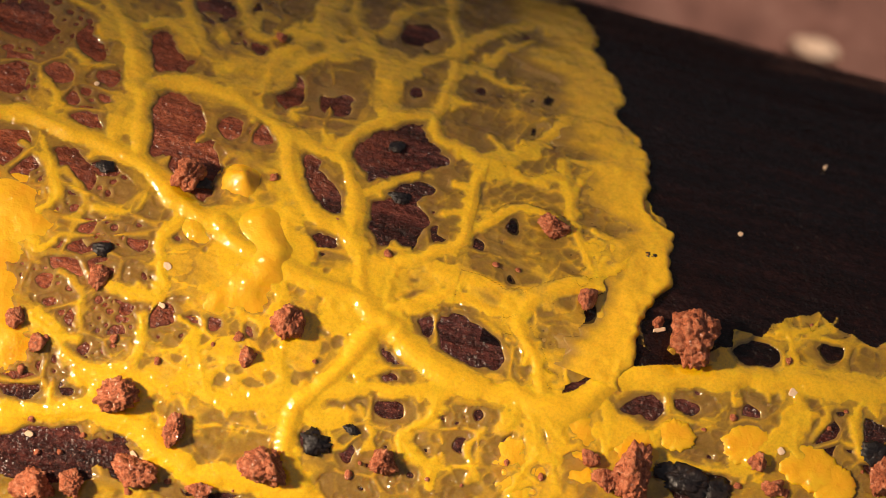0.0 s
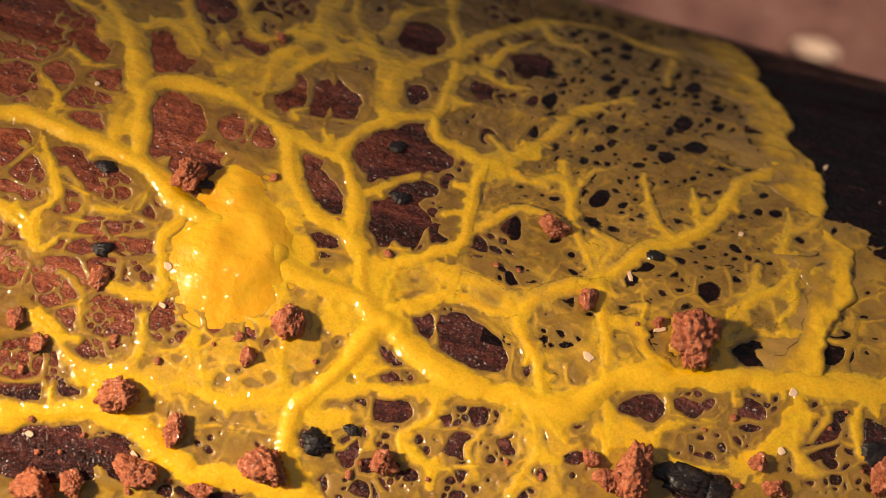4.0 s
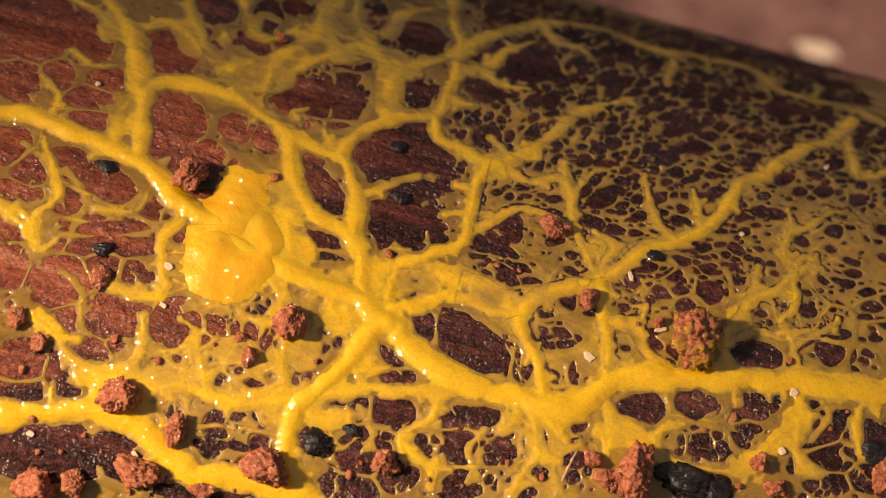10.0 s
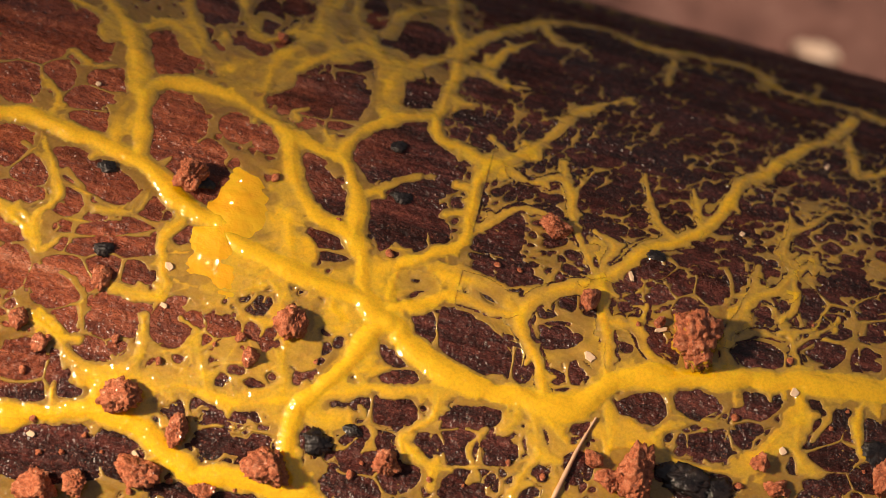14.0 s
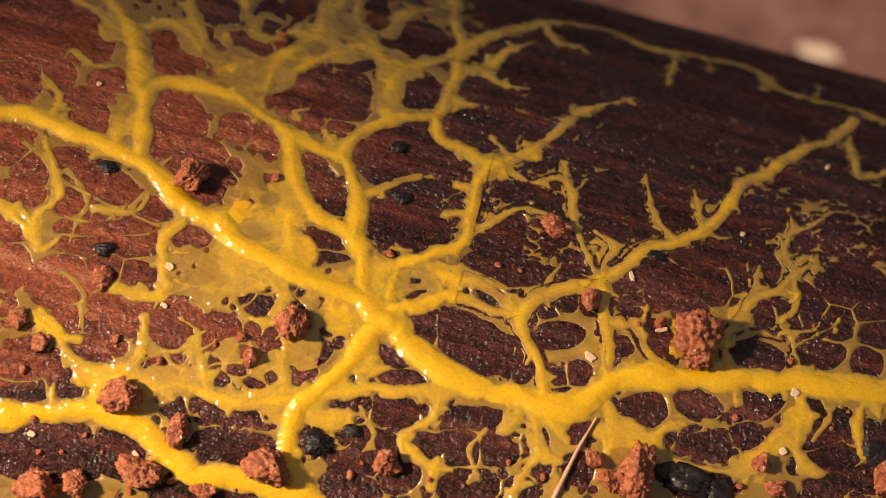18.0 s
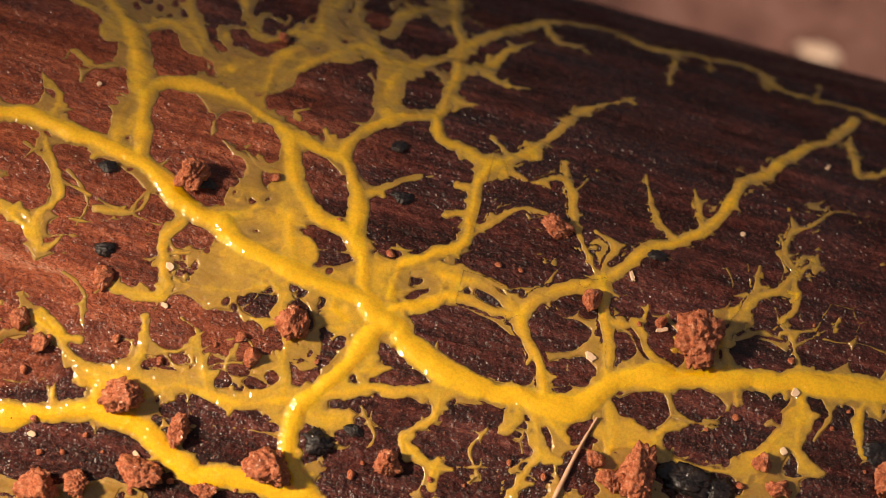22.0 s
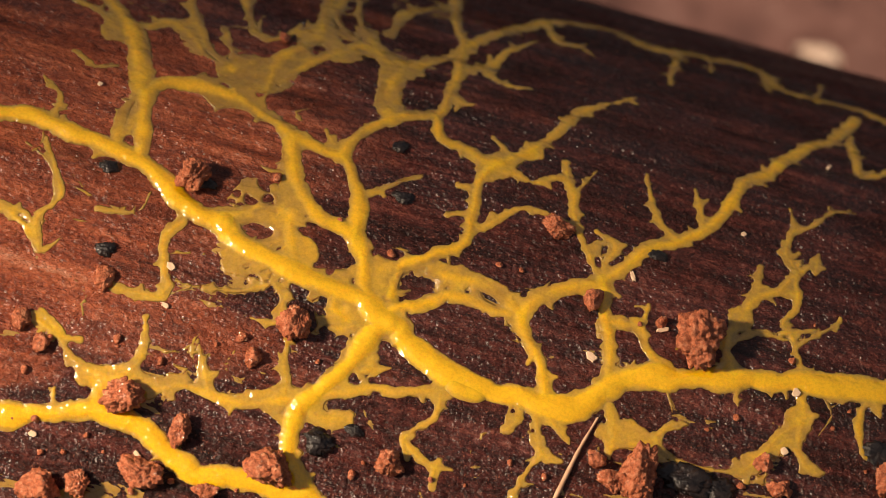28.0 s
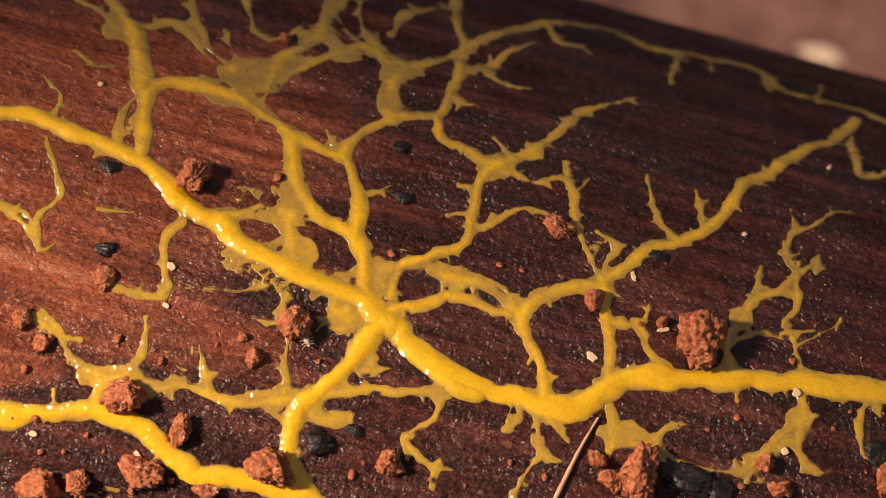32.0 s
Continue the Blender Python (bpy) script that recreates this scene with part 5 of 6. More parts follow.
    starts = np.concatenate([np.nonzero(np.diff(which, prepend=-99))[0], [len(which)]])
    labels = {"main_vein": "thick bright yellow main vein", "rim_vein": "long thin vein along the rim", "film": "thin translucent olive yellow film"}
    for s0, s1 in zip(starts, starts[1:]):
        key = int(which[s0])
        name = VEINS[key // 1000 - 1][3] if key >= 1000 else "film"
        me, used = grid_mesh(name, co, q[s0:s1])
        clear_depth(me, used, bed_co, b.reshape(-1), rich.reshape(-1))
        me.normals_split_custom_set_from_vertices(nor[used].tolist())
        late = bool(key % 2) if key < 1000 else key % 1000 > 0
        MOVES.append((part(name, me, FILM, slime, labels.get(name, "")), sheet_rows(seeds[key % 1000 // 2], late, late and name not in ("film", "main_vein"))))


wet_sheen()
sheet()


def lobe_mesh(name, rx, ry, high, seed, frill=0.10, rough=0.0, rings=18, spokes=84):
    """A puffy cushion with a frilled rim, in mm, sunk a little into what it lies on."""
    verts, faces = [], []
    for i in range(rings + 1):
        rho = (i / rings) ** 0.8
        for j in range(spokes):
            th = 2 * math.pi * j / spokes
            c = Vector((math.cos(th), math.sin(th), seed * 1.7))
            edge = 1 + frill * (1.0 * noise.noise(c * 2.2) + 0.9 * noise.noise(c * 5.0) + 0.5 * noise.noise(c * 13.0) + 0.4 * noise.noise(c * 24.0))
            x, y = rx * rho * edge * math.cos(th), ry * rho * edge * math.sin(th)
            z = high * max(0.0, 1 - rho ** 5) ** 0.6
            z *= 1 + 0.30 * noise.fractal(Vector((x * 0.55 + seed, y * 0.55, seed)), 1.2, 2.0, 2) + rough * noise.fractal(Vector((x * 2.4, y * 3.4 + seed, seed)), 0.9, 2.0, 3)
            verts.append((x * MM, y * MM, (z if i < rings else -0.35) * MM))
    for i in range(rings):
        for j in range(spokes):
            k = (j + 1) % spokes
            faces.append((i * spokes + j, (i + 1) * spokes + j, (i + 1) * spokes + k, i * spokes + k))
    me = mesh_of(name, verts, faces)
    return me


def lobe(name, rx, ry, high, rows, seed, label="", frill=0.13):
    """rows: seconds, a, b, h, spin."""
    ob = part(name, lobe_mesh(name, rx, ry, high, seed, frill, 0.05), SLIME, slime, label)
    rows = sorted(rows)
    if rows[0][0] > 0:
        rows = [(0.0, *rows[0][1:])] + rows
    if rows[-1][0] < CLIP:
        rows = rows + [(CLIP, *rows[-1][1:])]
    MOVES.append((ob, [(t, seat(a, b, h, spin)) for t, a, b, h, spin in rows]))
    return ob


def swelling(bumps, rows, seed):
    """A smooth swollen lump, the sum of round bumps (a, b, radius, height), that rises and sinks."""
    step = 0.14
    pts = np.array([t[:3] for t in bumps])
    lo, hi = (pts[:, :2] - 2.0 * pts[:, 2:]).min(0), (pts[:, :2] + 2.0 * pts[:, 2:]).max(0)
    a, b = np.meshgrid(np.arange(lo[0], hi[0], step), np.arange(lo[1], hi[1], step), indexing="ij")
    wa, wb = a + fbm(a * 0.5, b * 0.5, seed, 2) * 0.5, b + fbm(a * 0.5, b * 0.5, seed + 3, 2) * 0.5
    h = np.zeros(a.shape)
    for ba, bb, r, high in bumps:
        d = ((wa - ba) ** 2 + (wb - bb) ** 2) / (r * r)
        h = h + (0.85 * high * np.exp(-d * 1.1)) ** 1.4
    h = h ** (1 / 1.4) * (1 + 0.16 * fbm(a * 0.6, b * 0.6, seed + 5, 2)) - 0.03
    co = skin_arrays(a, b, swell(a, b) + h).reshape(-1, 3)
    n, k = a.shape
    i, j = np.meshgrid(np.arange(n - 1), np.arange(k - 1), indexing="ij")
    q = np.stack([i * k + j, (i + 1) * k + j, (i + 1) * k + j + 1, i * k + j + 1], -1).reshape(-1, 4)
    q = q[h.reshape(-1)[q].max(1) > -0.025]
    me, _ = grid_mesh("swelling", co, q)
    ob = part("swelling", me, SLIME, slime, "swollen glossy orange yellow lump")
    up = seat(float(pts[:, 0].mean()), float(pts[:, 1].mean())).to_3x3() @ Vector((0, 0, 1))
    MOVES.append((ob, [(t, Matrix.Translation(up * z * MM)) for t, z in rows]))


def creeping_rim(edge, deep, rows, seed):
    """A swollen, scalloped rim of the slime along a line, its bare side to the left, that creeps on as one piece."""
    run = np.concatenate([[0], np.cumsum(np.hypot(*np.diff(edge, axis=0).T))])
    u, v = np.meshgrid(np.arange(0, run[-1] - 0.3, 0.11), np.concatenate([np.linspace(0, 0.6, 9), np.arange(0.7, deep + 2.4, 0.11)]), indexing="ij")
    a0, b0 = np.interp(u, run, edge[:, 0]), np.interp(u, run, edge[:, 1])
    ta, tb = np.interp(u, run, np.gradient(edge[:, 0], run)), np.interp(u, run, np.gradient(edge[:, 1], run))
    long = np.hypot(ta, tb)
    frill = 1.1 * fbm(u * 0.22, u * 0, seed, 2) + 0.75 * fbm(u * 0.75, u * 0 + 3, seed + 2, 3)
    fade = np.clip(1 - v / 3.0, 0, 1)
    inward = v - frill * fade
    a, b = a0 + tb / long * inward, b0 - ta / long * inward * 0.5
    lap = np.mean([swell(a + k, b) for k in range(0, 14, 2)], axis=0)
    round_edge = np.sqrt(np.clip(1 - (1 - np.clip(v / 0.55, 0, 1)) ** 2, 0, 1))
    lumps = 1 + 0.55 * fbm(a * 0.45, b * 0.45, seed + 6, 2) + 0.30 * fbm(a * 1.5, b * 1.5, seed + 8, 2)
    inner = np.clip(1 - (v / (deep + 5.0 * fbm(u * 0.35, u * 0 + 7, seed + 12, 3))) ** 1.5, -0.6, 1)
    h = lap + 0.02 + 0.34 * round_edge * inner * lumps - 0.25 * (v < 0.01)
    n, k = u.shape
    i, j = np.meshgrid(np.arange(n - 1), np.arange(k - 1), indexing="ij")
    q = np.stack([i * k + j, (i + 1) * k + j, (i + 1) * k + j + 1, i * k + j + 1], -1).reshape(-1, 4)
    me, used = grid_mesh("creeping_rim", skin_arrays(a, b, h).reshape(-1, 3), q)
    clear_depth(me, used, skin_arrays(a, b, lap).reshape(-1, 3), b.reshape(-1), np.clip(0.95 - v / 9, 0, 1).reshape(-1))
    MOVES.append((part("creeping_rim", me, FILM, slime, "thick bright yellow scalloped creeping rim"), rows))


def leading_edge():
    """The rim of the fan goes along the log and a little up it."""
    axis = Matrix.Translation((0, 0, RADIUS * MM))
    rows = [(t, axis @ Matrix.Rotation(-0.22 * go / RADIUS, 4, "X") @ axis.inverted() @ Matrix.Translation(Vector((go * MM, 0, 0)) + DOWN * (0.02 * t))) for t, go in CREEP]
    rows += [(t, rows[-1][1] @ Matrix.Translation(Vector((2 * MM, 0, 0)) + DOWN)) for t in (11.5, CLIP)]
    creeping_rim(EDGE + np.array([1.1, 0]), 5.6, rows, 311)


leading_edge()
swelling([(-11.83, -9.95, 1.42, 0.54), (-10.80, -11.46, 1.33, 0.60), (-10.92, -13.28, 1.33, 0.54), (-11.95, -14.82, 1.17, 0.48), (-13.45, -15.89, 1.00, 0.36), (-16.29, -11.38, 0.91, 0.30)], [(0, 0), (3.5, 0), (6, -0.9), (32, -1.2)], 601)
swelling([(-14.07, -7.20, 0.98, 1.00)], [(0, 0), (0.8, 0), (1.8, -1.2), (32, -1.2)], 602)
swelling([(-13.48, -8.21, 1.83, 0.66), (-12.74, -9.20, 1.30, 0.48)], [(0, -1.4), (0.6, -1.4), (1.6, 0), (3, 0), (5, -0.7), (32, -1.5)], 603)
swelling([(-13.46, -13.85, 1.91, 0.66), (-12.87, -12.50, 1.13, 0.54)], [(0, -1.6), (0.7, -1.6), (2.0, 0), (3.2, 0), (5, -0.6), (32, -1.5)], 604)
swelling([(-14.04, -8.41, 1.62, 0.55), (-12.87, -9.82, 1.70, 0.47), (-11.53, -10.85, 1.70, 0.47), (-10.94, -12.16, 1.70, 0.42), (-11.63, -13.81, 1.86, 0.51), (-12.87, -14.85, 1.86, 0.47), (-14.35, -15.03, 1.70, 0.47), (-15.33, -14.05, 1.62, 0.42), (-15.01, -12.76, 1.70, 0.53), (-14.21, -11.51, 1.62, 0.47), (-13.34, -12.94, 1.62, 0.34)], [(0, -1.8), (1.6, -1.8), (3.4, 0), (8, 0), (10, -0.22), (12, -0.5), (14, -0.85), (17, -1.4), (32, -1.7)], 605)
swelling([(-13.57, -8.27, 1.57, 0.33), (-13.59, -9.34, 1.57, 0.33), (-13.94, -10.58, 1.57, 0.29), (-14.64, -11.77, 1.57, 0.29), (-15.23, -14.14, 1.38, 0.20), (-13.28, -14.48, 1.48, 0.20)], [(0, -1.6), (7, -1.6), (10, 0), (14, -0.05), (17, -0.2), (20, -0.6), (23, -1.1), (32, -1.5)], 606)
swelling([(-28.02, -12.92, 1.51, 0.26), (-26.61, -14.32, 1.29, 0.28), (-27.63, -16.34, 1.21, 0.26), (-28.23, -14.67, 1.13, 0.22), (-29.27, -12.65, 1.13, 0.25)], [(0, 0), (1, -0.1), (2.6, -0.8), (32, -0.9)], 609)
swelling([(-26.51, -20.79, 1.36, 0.26), (-25.38, -22.03, 1.13, 0.28), (-27.24, -19.03, 1.13, 0.26), (-25.71, -23.08, 0.91, 0.22)], [(0, 0), (1, -0.1), (2.2, -0.8), (32, -0.9)], 610)
lobe('front_lobe', 1.70, 1.89, 0.18, [(0, 11.37, -18.60, -0.08, 0), (1.2, 11.65, -18.52, -0.16, 0), (2.6, 12.08, -18.40, -0.50, 0), (3.4, 12.23, -18.36, -0.90, 0)], 580, 'thick bright yellow creeping rim', frill=0.15)
lobe('front_lobe', 1.70, 1.89, 0.18, [(0, 12.08, -20.72, -0.08, 0), (1.2, 12.36, -20.64, -0.16, 0), (2.6, 12.79, -20.53, -0.50, 0), (3.4, 12.93, -20.49, -0.90, 0)], 581, 'thick bright yellow creeping rim', frill=0.15)
lobe('front_lobe', 2.27, 1.70, 0.18, [(0, 11.28, -22.83, -0.08, 0), (1.2, 11.56, -22.76, -0.16, 0), (2.6, 11.99, -22.64, -0.50, 0), (3.4, 12.13, -22.61, -0.90, 0)], 582, 'thick bright yellow creeping rim', frill=0.15)
lobe('front_lobe', 2.27, 2.27, 0.18, [(0, 8.87, -21.58, -0.08, 0), (1.2, 9.15, -21.50, -0.16, 0), (2.6, 9.58, -21.39, -0.50, 0), (3.4, 9.72, -21.35, -0.90, 0)], 583, 'thick bright yellow creeping rim', frill=0.15)
lobe('front_lobe', 1.51, 1.70, 0.18, [(0, 15.75, -18.57, -0.08, 0), (1.2, 16.04, -18.49, -0.16, 0), (2.6, 16.47, -18.37, -0.50, 0), (3.4, 16.61, -18.33, -0.90, 0)], 584, 'thick bright yellow creeping rim', frill=0.15)
lobe('front_lobe', 1.32, 1.13, 0.18, [(0, 18.02, -16.78, -0.08, 0), (1.2, 18.31, -16.70, -0.16, 0), (2.6, 18.74, -16.58, -0.50, 0), (3.4, 18.89, -16.54, -0.90, 0)], 585, 'thick bright yellow creeping rim', frill=0.15)
lobe('front_lobe', 2.08, 1.51, 0.18, [(0, 27.18, -16.62, -0.08, 0), (1.2, 27.47, -16.54, -0.16, 0), (2.6, 27.91, -16.42, -0.50, 0), (3.4, 28.05, -16.38, -0.90, 0)], 586, 'thick bright yellow creeping rim', frill=0.15)
lobe('front_lobe', 1.89, 1.51, 0.18, [(0, 22.88, -16.22, -0.08, 0), (1.2, 23.17, -16.14, -0.16, 0), (2.6, 23.61, -16.02, -0.50, 0), (3.4, 23.75, -15.98, -0.90, 0)], 587, 'thick bright yellow creeping rim', frill=0.15)
lobe('front_lobe', 1.51, 1.51, 0.18, [(0, 28.86, -17.33, -0.08, 0), (1.2, 29.15, -17.25, -0.16, 0), (2.6, 29.58, -17.13, -0.50, 0), (3.4, 29.73, -17.09, -0.90, 0)], 588, 'thick bright yellow creeping rim', frill=0.15)


def clod_mesh(name, rx, ry, rz, seed, rough=0.35, level=4, mat_rough=0):
    bm = bmesh.new()
    bmesh.ops.create_icosphere(bm, subdivisions=level, radius=1.0)
    off = Vector((seed * 3.7, seed * 1.3, 0))
    rnd = random.Random(seed)
    cuts = [(Vector((rnd.gauss(0, 1), rnd.gauss(0, 1), rnd.gauss(0, 1))).normalized(), rnd.uniform(0.72, 0.95)) for _ in range(11)]
    for v in bm.verts:
        d = v.co.normalized()
        s = min([1.15] + [h / d.dot(n) for n, h in cuts if d.dot(n) > 0.3])
        s *= 1 + rough * 0.6 * noise.fractal(d * 1.3 + off, 0.9, 2.0, 3) + (0.10 if mat_rough < 1 else 0.18) * noise.fractal(d * 5.5 + off, 0.5, 2.1, 4) + 0.03 * noise.fractal(d * 13 + off, 0.5, 2.0, 2)
        c = noise.voronoi(d * 2.4 + off)[0]
        s -= 0.16 * math.exp(-(c[1] - c[0]) * 9)
        if level > 2:
            s += 0.05 - 0.12 * noise.voronoi(d * 5.0 + off)[0][0] ** 1.3 - 0.05 * noise.voronoi(d * 15 + off)[0][0]
        v.co = Vector((d.x * rx, d.y * ry, d.z * rz)) * (s * MM)
    me = bpy.data.meshes.new(name)
    bm.to_mesh(me)
    bm.free()
    me.polygons.foreach_set("use_smooth", [True] * len(me.polygons))
    return me


CLODS = 0
COATED = []


def clod(a, b, rx, ry, spin=0, sway=0.0, name="soil_clod", mat=None, label="crumbly red clay clod on the log", category="soil clod", flat=0.8):
    global CLODS
    CLODS += 1
    rz = flat * min(rx, ry)
    ob = part(name, clod_mesh(name, rx, ry, rz, CLODS, 0.35, 2 if rx < 0.4 else 5 if rx > 0.75 and mat is None else 4, 0 if mat is None else 1), mat or CLAY)
    h = float(relief(np.array([a]), np.array([b]))[0]) + rz * 0.55
    ob.matrix_world = seat(a, b, h, spin)
    tagged(ob, label, category, group="soil clods" if name == "soil_clod" else name + "s")
    if rx > 1.55 and name == "soil_clod" and a > 10:
        COATED.append((ob, a, b, h, rx, ry, rz, spin, CLODS))
    if sway:
        MOVES.append((ob, [(0.0, seat(a - sway, b, h, spin)), (CLIP, seat(a + sway, b, h, spin))]))
    return ob


clod(-8.22, -16.23, 1.03, 1.43, sway=0.10)
clod(17.75, -10.01, 1.67, 2.14, sway=0.10)
clod(-7.28, -25.83, 1.51, 1.31, sway=0.10)
clod(-17.73, -23.94, 1.27, 1.19, sway=0.10)
clod(-13.51, -25.04, 0.79, 0.95, sway=0.10)
clod(23.77, -17.16, 0.64, 0.71, sway=0.10)
clod(25.10, -18.54, 0.79, 0.60, sway=0.10)
clod(-15.22, -28.25, 1.59, 0.95, sway=0.10)
clod(-21.45, -30.89, 1.51, 1.11, sway=0.10)
clod(-18.97, -29.85, 0.87, 0.87, sway=0.10)
clod(-10.98, -28.32, 0.87, 0.56, sway=0.10)
clod(0.02, -23.58, 0.95, 0.87, sway=0.10)
clod(-17.61, -8.13, 1.11, 1.11, sway=0.06)
clod(7.02, -4.39, 1.11, 0.71, sway=0.06)
clod(10.42, -9.21, 0.60, 0.87, sway=0.10)
clod(14.32, -20.88, 0.87, 0.87, sway=0.10)
clod(15.96, -20.25, 1.27, 1.79, sway=0.10)
clod(13.01, -19.89, 0.64, 0.64, sway=0.10)
clod(-14.74, 6.48, 0.40, 0.48)
clod(-25.41, -20.68, 0.64, 0.71, sway=0.10)
clod(-23.75, -21.78, 0.48, 0.64)
clod(-21.13, -16.53, 0.56, 0.87, sway=0.10)
clod(-10.28, -19.26, 0.56, 0.79, sway=0.10)
clod(-12.11, -6.29, 0.36, 0.32)
clod(31.88, -16.11, 0.87, 1.27, sway=0.10)
clod(-11.28, -18.16, 0.32, 0.32)
clod(-19.05, -20.30, 0.28, 0.36)
clod(15.26, -9.41, 0.40, 0.56)
# flat black lumps added where the bark has dark, shaded wet pits
clod(19.24, -19.63, 1.75, 1.03, name='dark_pit_lump', mat=PIT_DARK, label='flat black lump in place of a dark wet pit in the bark', category='humus', flat=0.3)
clod(21.03, -19.61, 1.19, 0.79, name='dark_pit_lump', mat=PIT_DARK, label='flat black lump in place of a dark wet pit in the bark', category='humus', flat=0.3)
clod(18.15, -19.38, 0.95, 0.64, name='dark_pit_lump', mat=PIT_DARK, label='flat black lump in place of a dark wet pit in the bark', category='humus', flat=0.3)
clod(30.98, -14.38, 1.19, 0.87, name='dark_pit_lump', mat=PIT_DARK, label='flat black lump in place of a dark wet pit in the bark', category='humus', flat=0.3)
clod(-21.52, -14.60, 0.71, 0.56, name='dark_pit_lump', mat=PIT_DARK, label='flat black lump in place of a dark wet pit in the bark', category='humus', flat=0.3)
clod(-23.09, -8.80, 0.64, 0.48, name='dark_pit_lump', mat=PIT_DARK, label='flat black lump in place of a dark wet pit in the bark', category='humus', flat=0.3)
clod(-4.66, -23.50, 1.03, 0.87, name='dark_pit_lump', mat=PIT_DARK, label='flat black lump in place of a dark wet pit in the bark', category='humus', flat=0.3)
clod(-4.75, -1.11, 0.56, 0.56, name='dark_pit_lump', mat=PIT_DARK, label='flat black lump in place of a dark wet pit in the bark', category='humus', flat=0.3)
clod(-3.56, -5.14, 0.79, 0.56, name='dark_pit_lump', mat=PIT_DARK, label='flat black lump in place of a dark wet pit in the bark', category='humus', flat=0.3)
clod(-2.59, -22.07, 0.64, 0.40, name='dark_pit_lump', mat=PIT_DARK, label='flat black lump in place of a dark wet pit in the bark', category='humus', flat=0.3)
clod(14.24, -4.40, 0.64, 0.48, name='dark_pit_lump', mat=PIT_DARK, label='flat black lump in place of a dark wet pit in the bark', category='humus', flat=0.3)
clod(-17.05, -8.05, 1.19, 0.48, name='dark_pit_lump', mat=PIT_DARK, label='flat black lump in place of a dark wet pit in the bark', category='humus', flat=0.3)
clod(-23.27, -21.45, 0.25, 0.27, name='grit', label='tiny red clay crumb on the log', category='grit')
clod(-24.27, -23.83, 0.28, 0.33, name='grit', label='tiny red clay crumb on the log', category='grit')
clod(-15.92, -21.00, 0.27, 0.32, name='grit', label='tiny red clay crumb on the log', category='grit')
clod(-18.92, -20.73, 0.14, 0.14, name='grit', label='tiny red clay crumb on the log', category='grit')
clod(-11.22, -17.95, 0.31, 0.33, name='grit', label='tiny red clay crumb on the log', category='grit')
clod(-22.68, -26.70, 0.30, 0.25, name='grit', label='tiny red clay crumb on the log', category='grit')
clod(-20.36, -28.26, 0.22, 0.20, name='grit', label='tiny red clay crumb on the log', category='grit')
clod(-21.76, -28.64, 0.24, 0.24, name='grit', label='tiny red clay crumb on the log', category='grit')
clod(-17.90, -27.61, 0.14, 0.13, name='grit', label='tiny red clay crumb on the log', category='grit')
clod(-19.24, -26.84, 0.19, 0.22, name='grit', label='tiny red clay crumb on the log', category='grit')
clod(-24.11, -27.01, 0.28, 0.24, name='grit', label='tiny red clay crumb on the log', category='grit')
clod(-15.46, -29.59, 0.28, 0.24, name='grit', label='tiny red clay crumb on the log', category='grit')
clod(-13.17, -28.30, 0.25, 0.21, name='grit', label='tiny red clay crumb on the log', category='grit')
clod(-8.97, -27.78, 0.14, 0.16, name='grit', label='tiny red clay crumb on the log', category='grit')
clod(-1.50, -23.98, 0.18, 0.16, name='grit', label='tiny red clay crumb on the log', category='grit')
clod(-2.02, -24.87, 0.31, 0.36, name='grit', label='tiny red clay crumb on the log', category='grit')
clod(7.71, -21.51, 0.19, 0.23, name='grit', label='tiny red clay crumb on the log', category='grit')
clod(10.07, -21.83, 0.24, 0.25, name='grit', label='tiny red clay crumb on the log', category='grit')
clod(13.88, -9.95, 0.18, 0.21, name='grit', label='tiny red clay crumb on the log', category='grit')
clod(24.35, -9.65, 0.26, 0.31, name='grit', label='tiny red clay crumb on the log', category='grit')
clod(21.41, -14.64, 0.30, 0.27, name='grit', label='tiny red clay crumb on the log', category='grit')
clod(19.75, -15.90, 0.20, 0.18, name='grit', label='tiny red clay crumb on the log', category='grit')
clod(28.66, -12.19, 0.17, 0.14, name='grit', label='tiny red clay crumb on the log', category='grit')
clod(27.77, -13.67, 0.19, 0.20, name='grit', label='tiny red clay crumb on the log', category='grit')
clod(25.42, -6.46, 0.14, 0.15, name='grit', label='tiny red clay crumb on the log', category='grit')
clod(-7.22, -8.18, 0.20, 0.18, name='grit', label='tiny red clay crumb on the log', category='grit')
clod(-3.33, -9.66, 0.29, 0.28, name='grit', label='tiny red clay crumb on the log', category='grit')
clod(5.35, -8.35, 0.20, 0.19, name='grit', label='tiny red clay crumb on the log', category='grit')
clod(3.79, -8.38, 0.26, 0.22, name='grit', label='tiny red clay crumb on the log', category='grit')
clod(22.72, -19.00, 0.31, 0.25, name='grit', label='tiny red clay crumb on the log', category='grit')
clod(25.88, -18.60, 0.27, 0.31, name='grit', label='tiny red clay crumb on the log', category='grit')
clod(30.49, -15.90, 0.14, 0.16, name='grit', label='tiny red clay crumb on the log', category='grit')
clod(3.03, -23.91, 0.20, 0.21, name='grit', label='tiny red clay crumb on the log', category='grit')
clod(5.24, -23.69, 0.14, 0.12, name='grit', label='tiny red clay crumb on the log', category='grit')
clod(-6.08, -18.30, 0.17, 0.20, name='grit', label='tiny red clay crumb on the log', category='grit')
clod(-12.77, -18.97, 0.17, 0.19, name='grit', label='tiny red clay crumb on the log', category='grit')


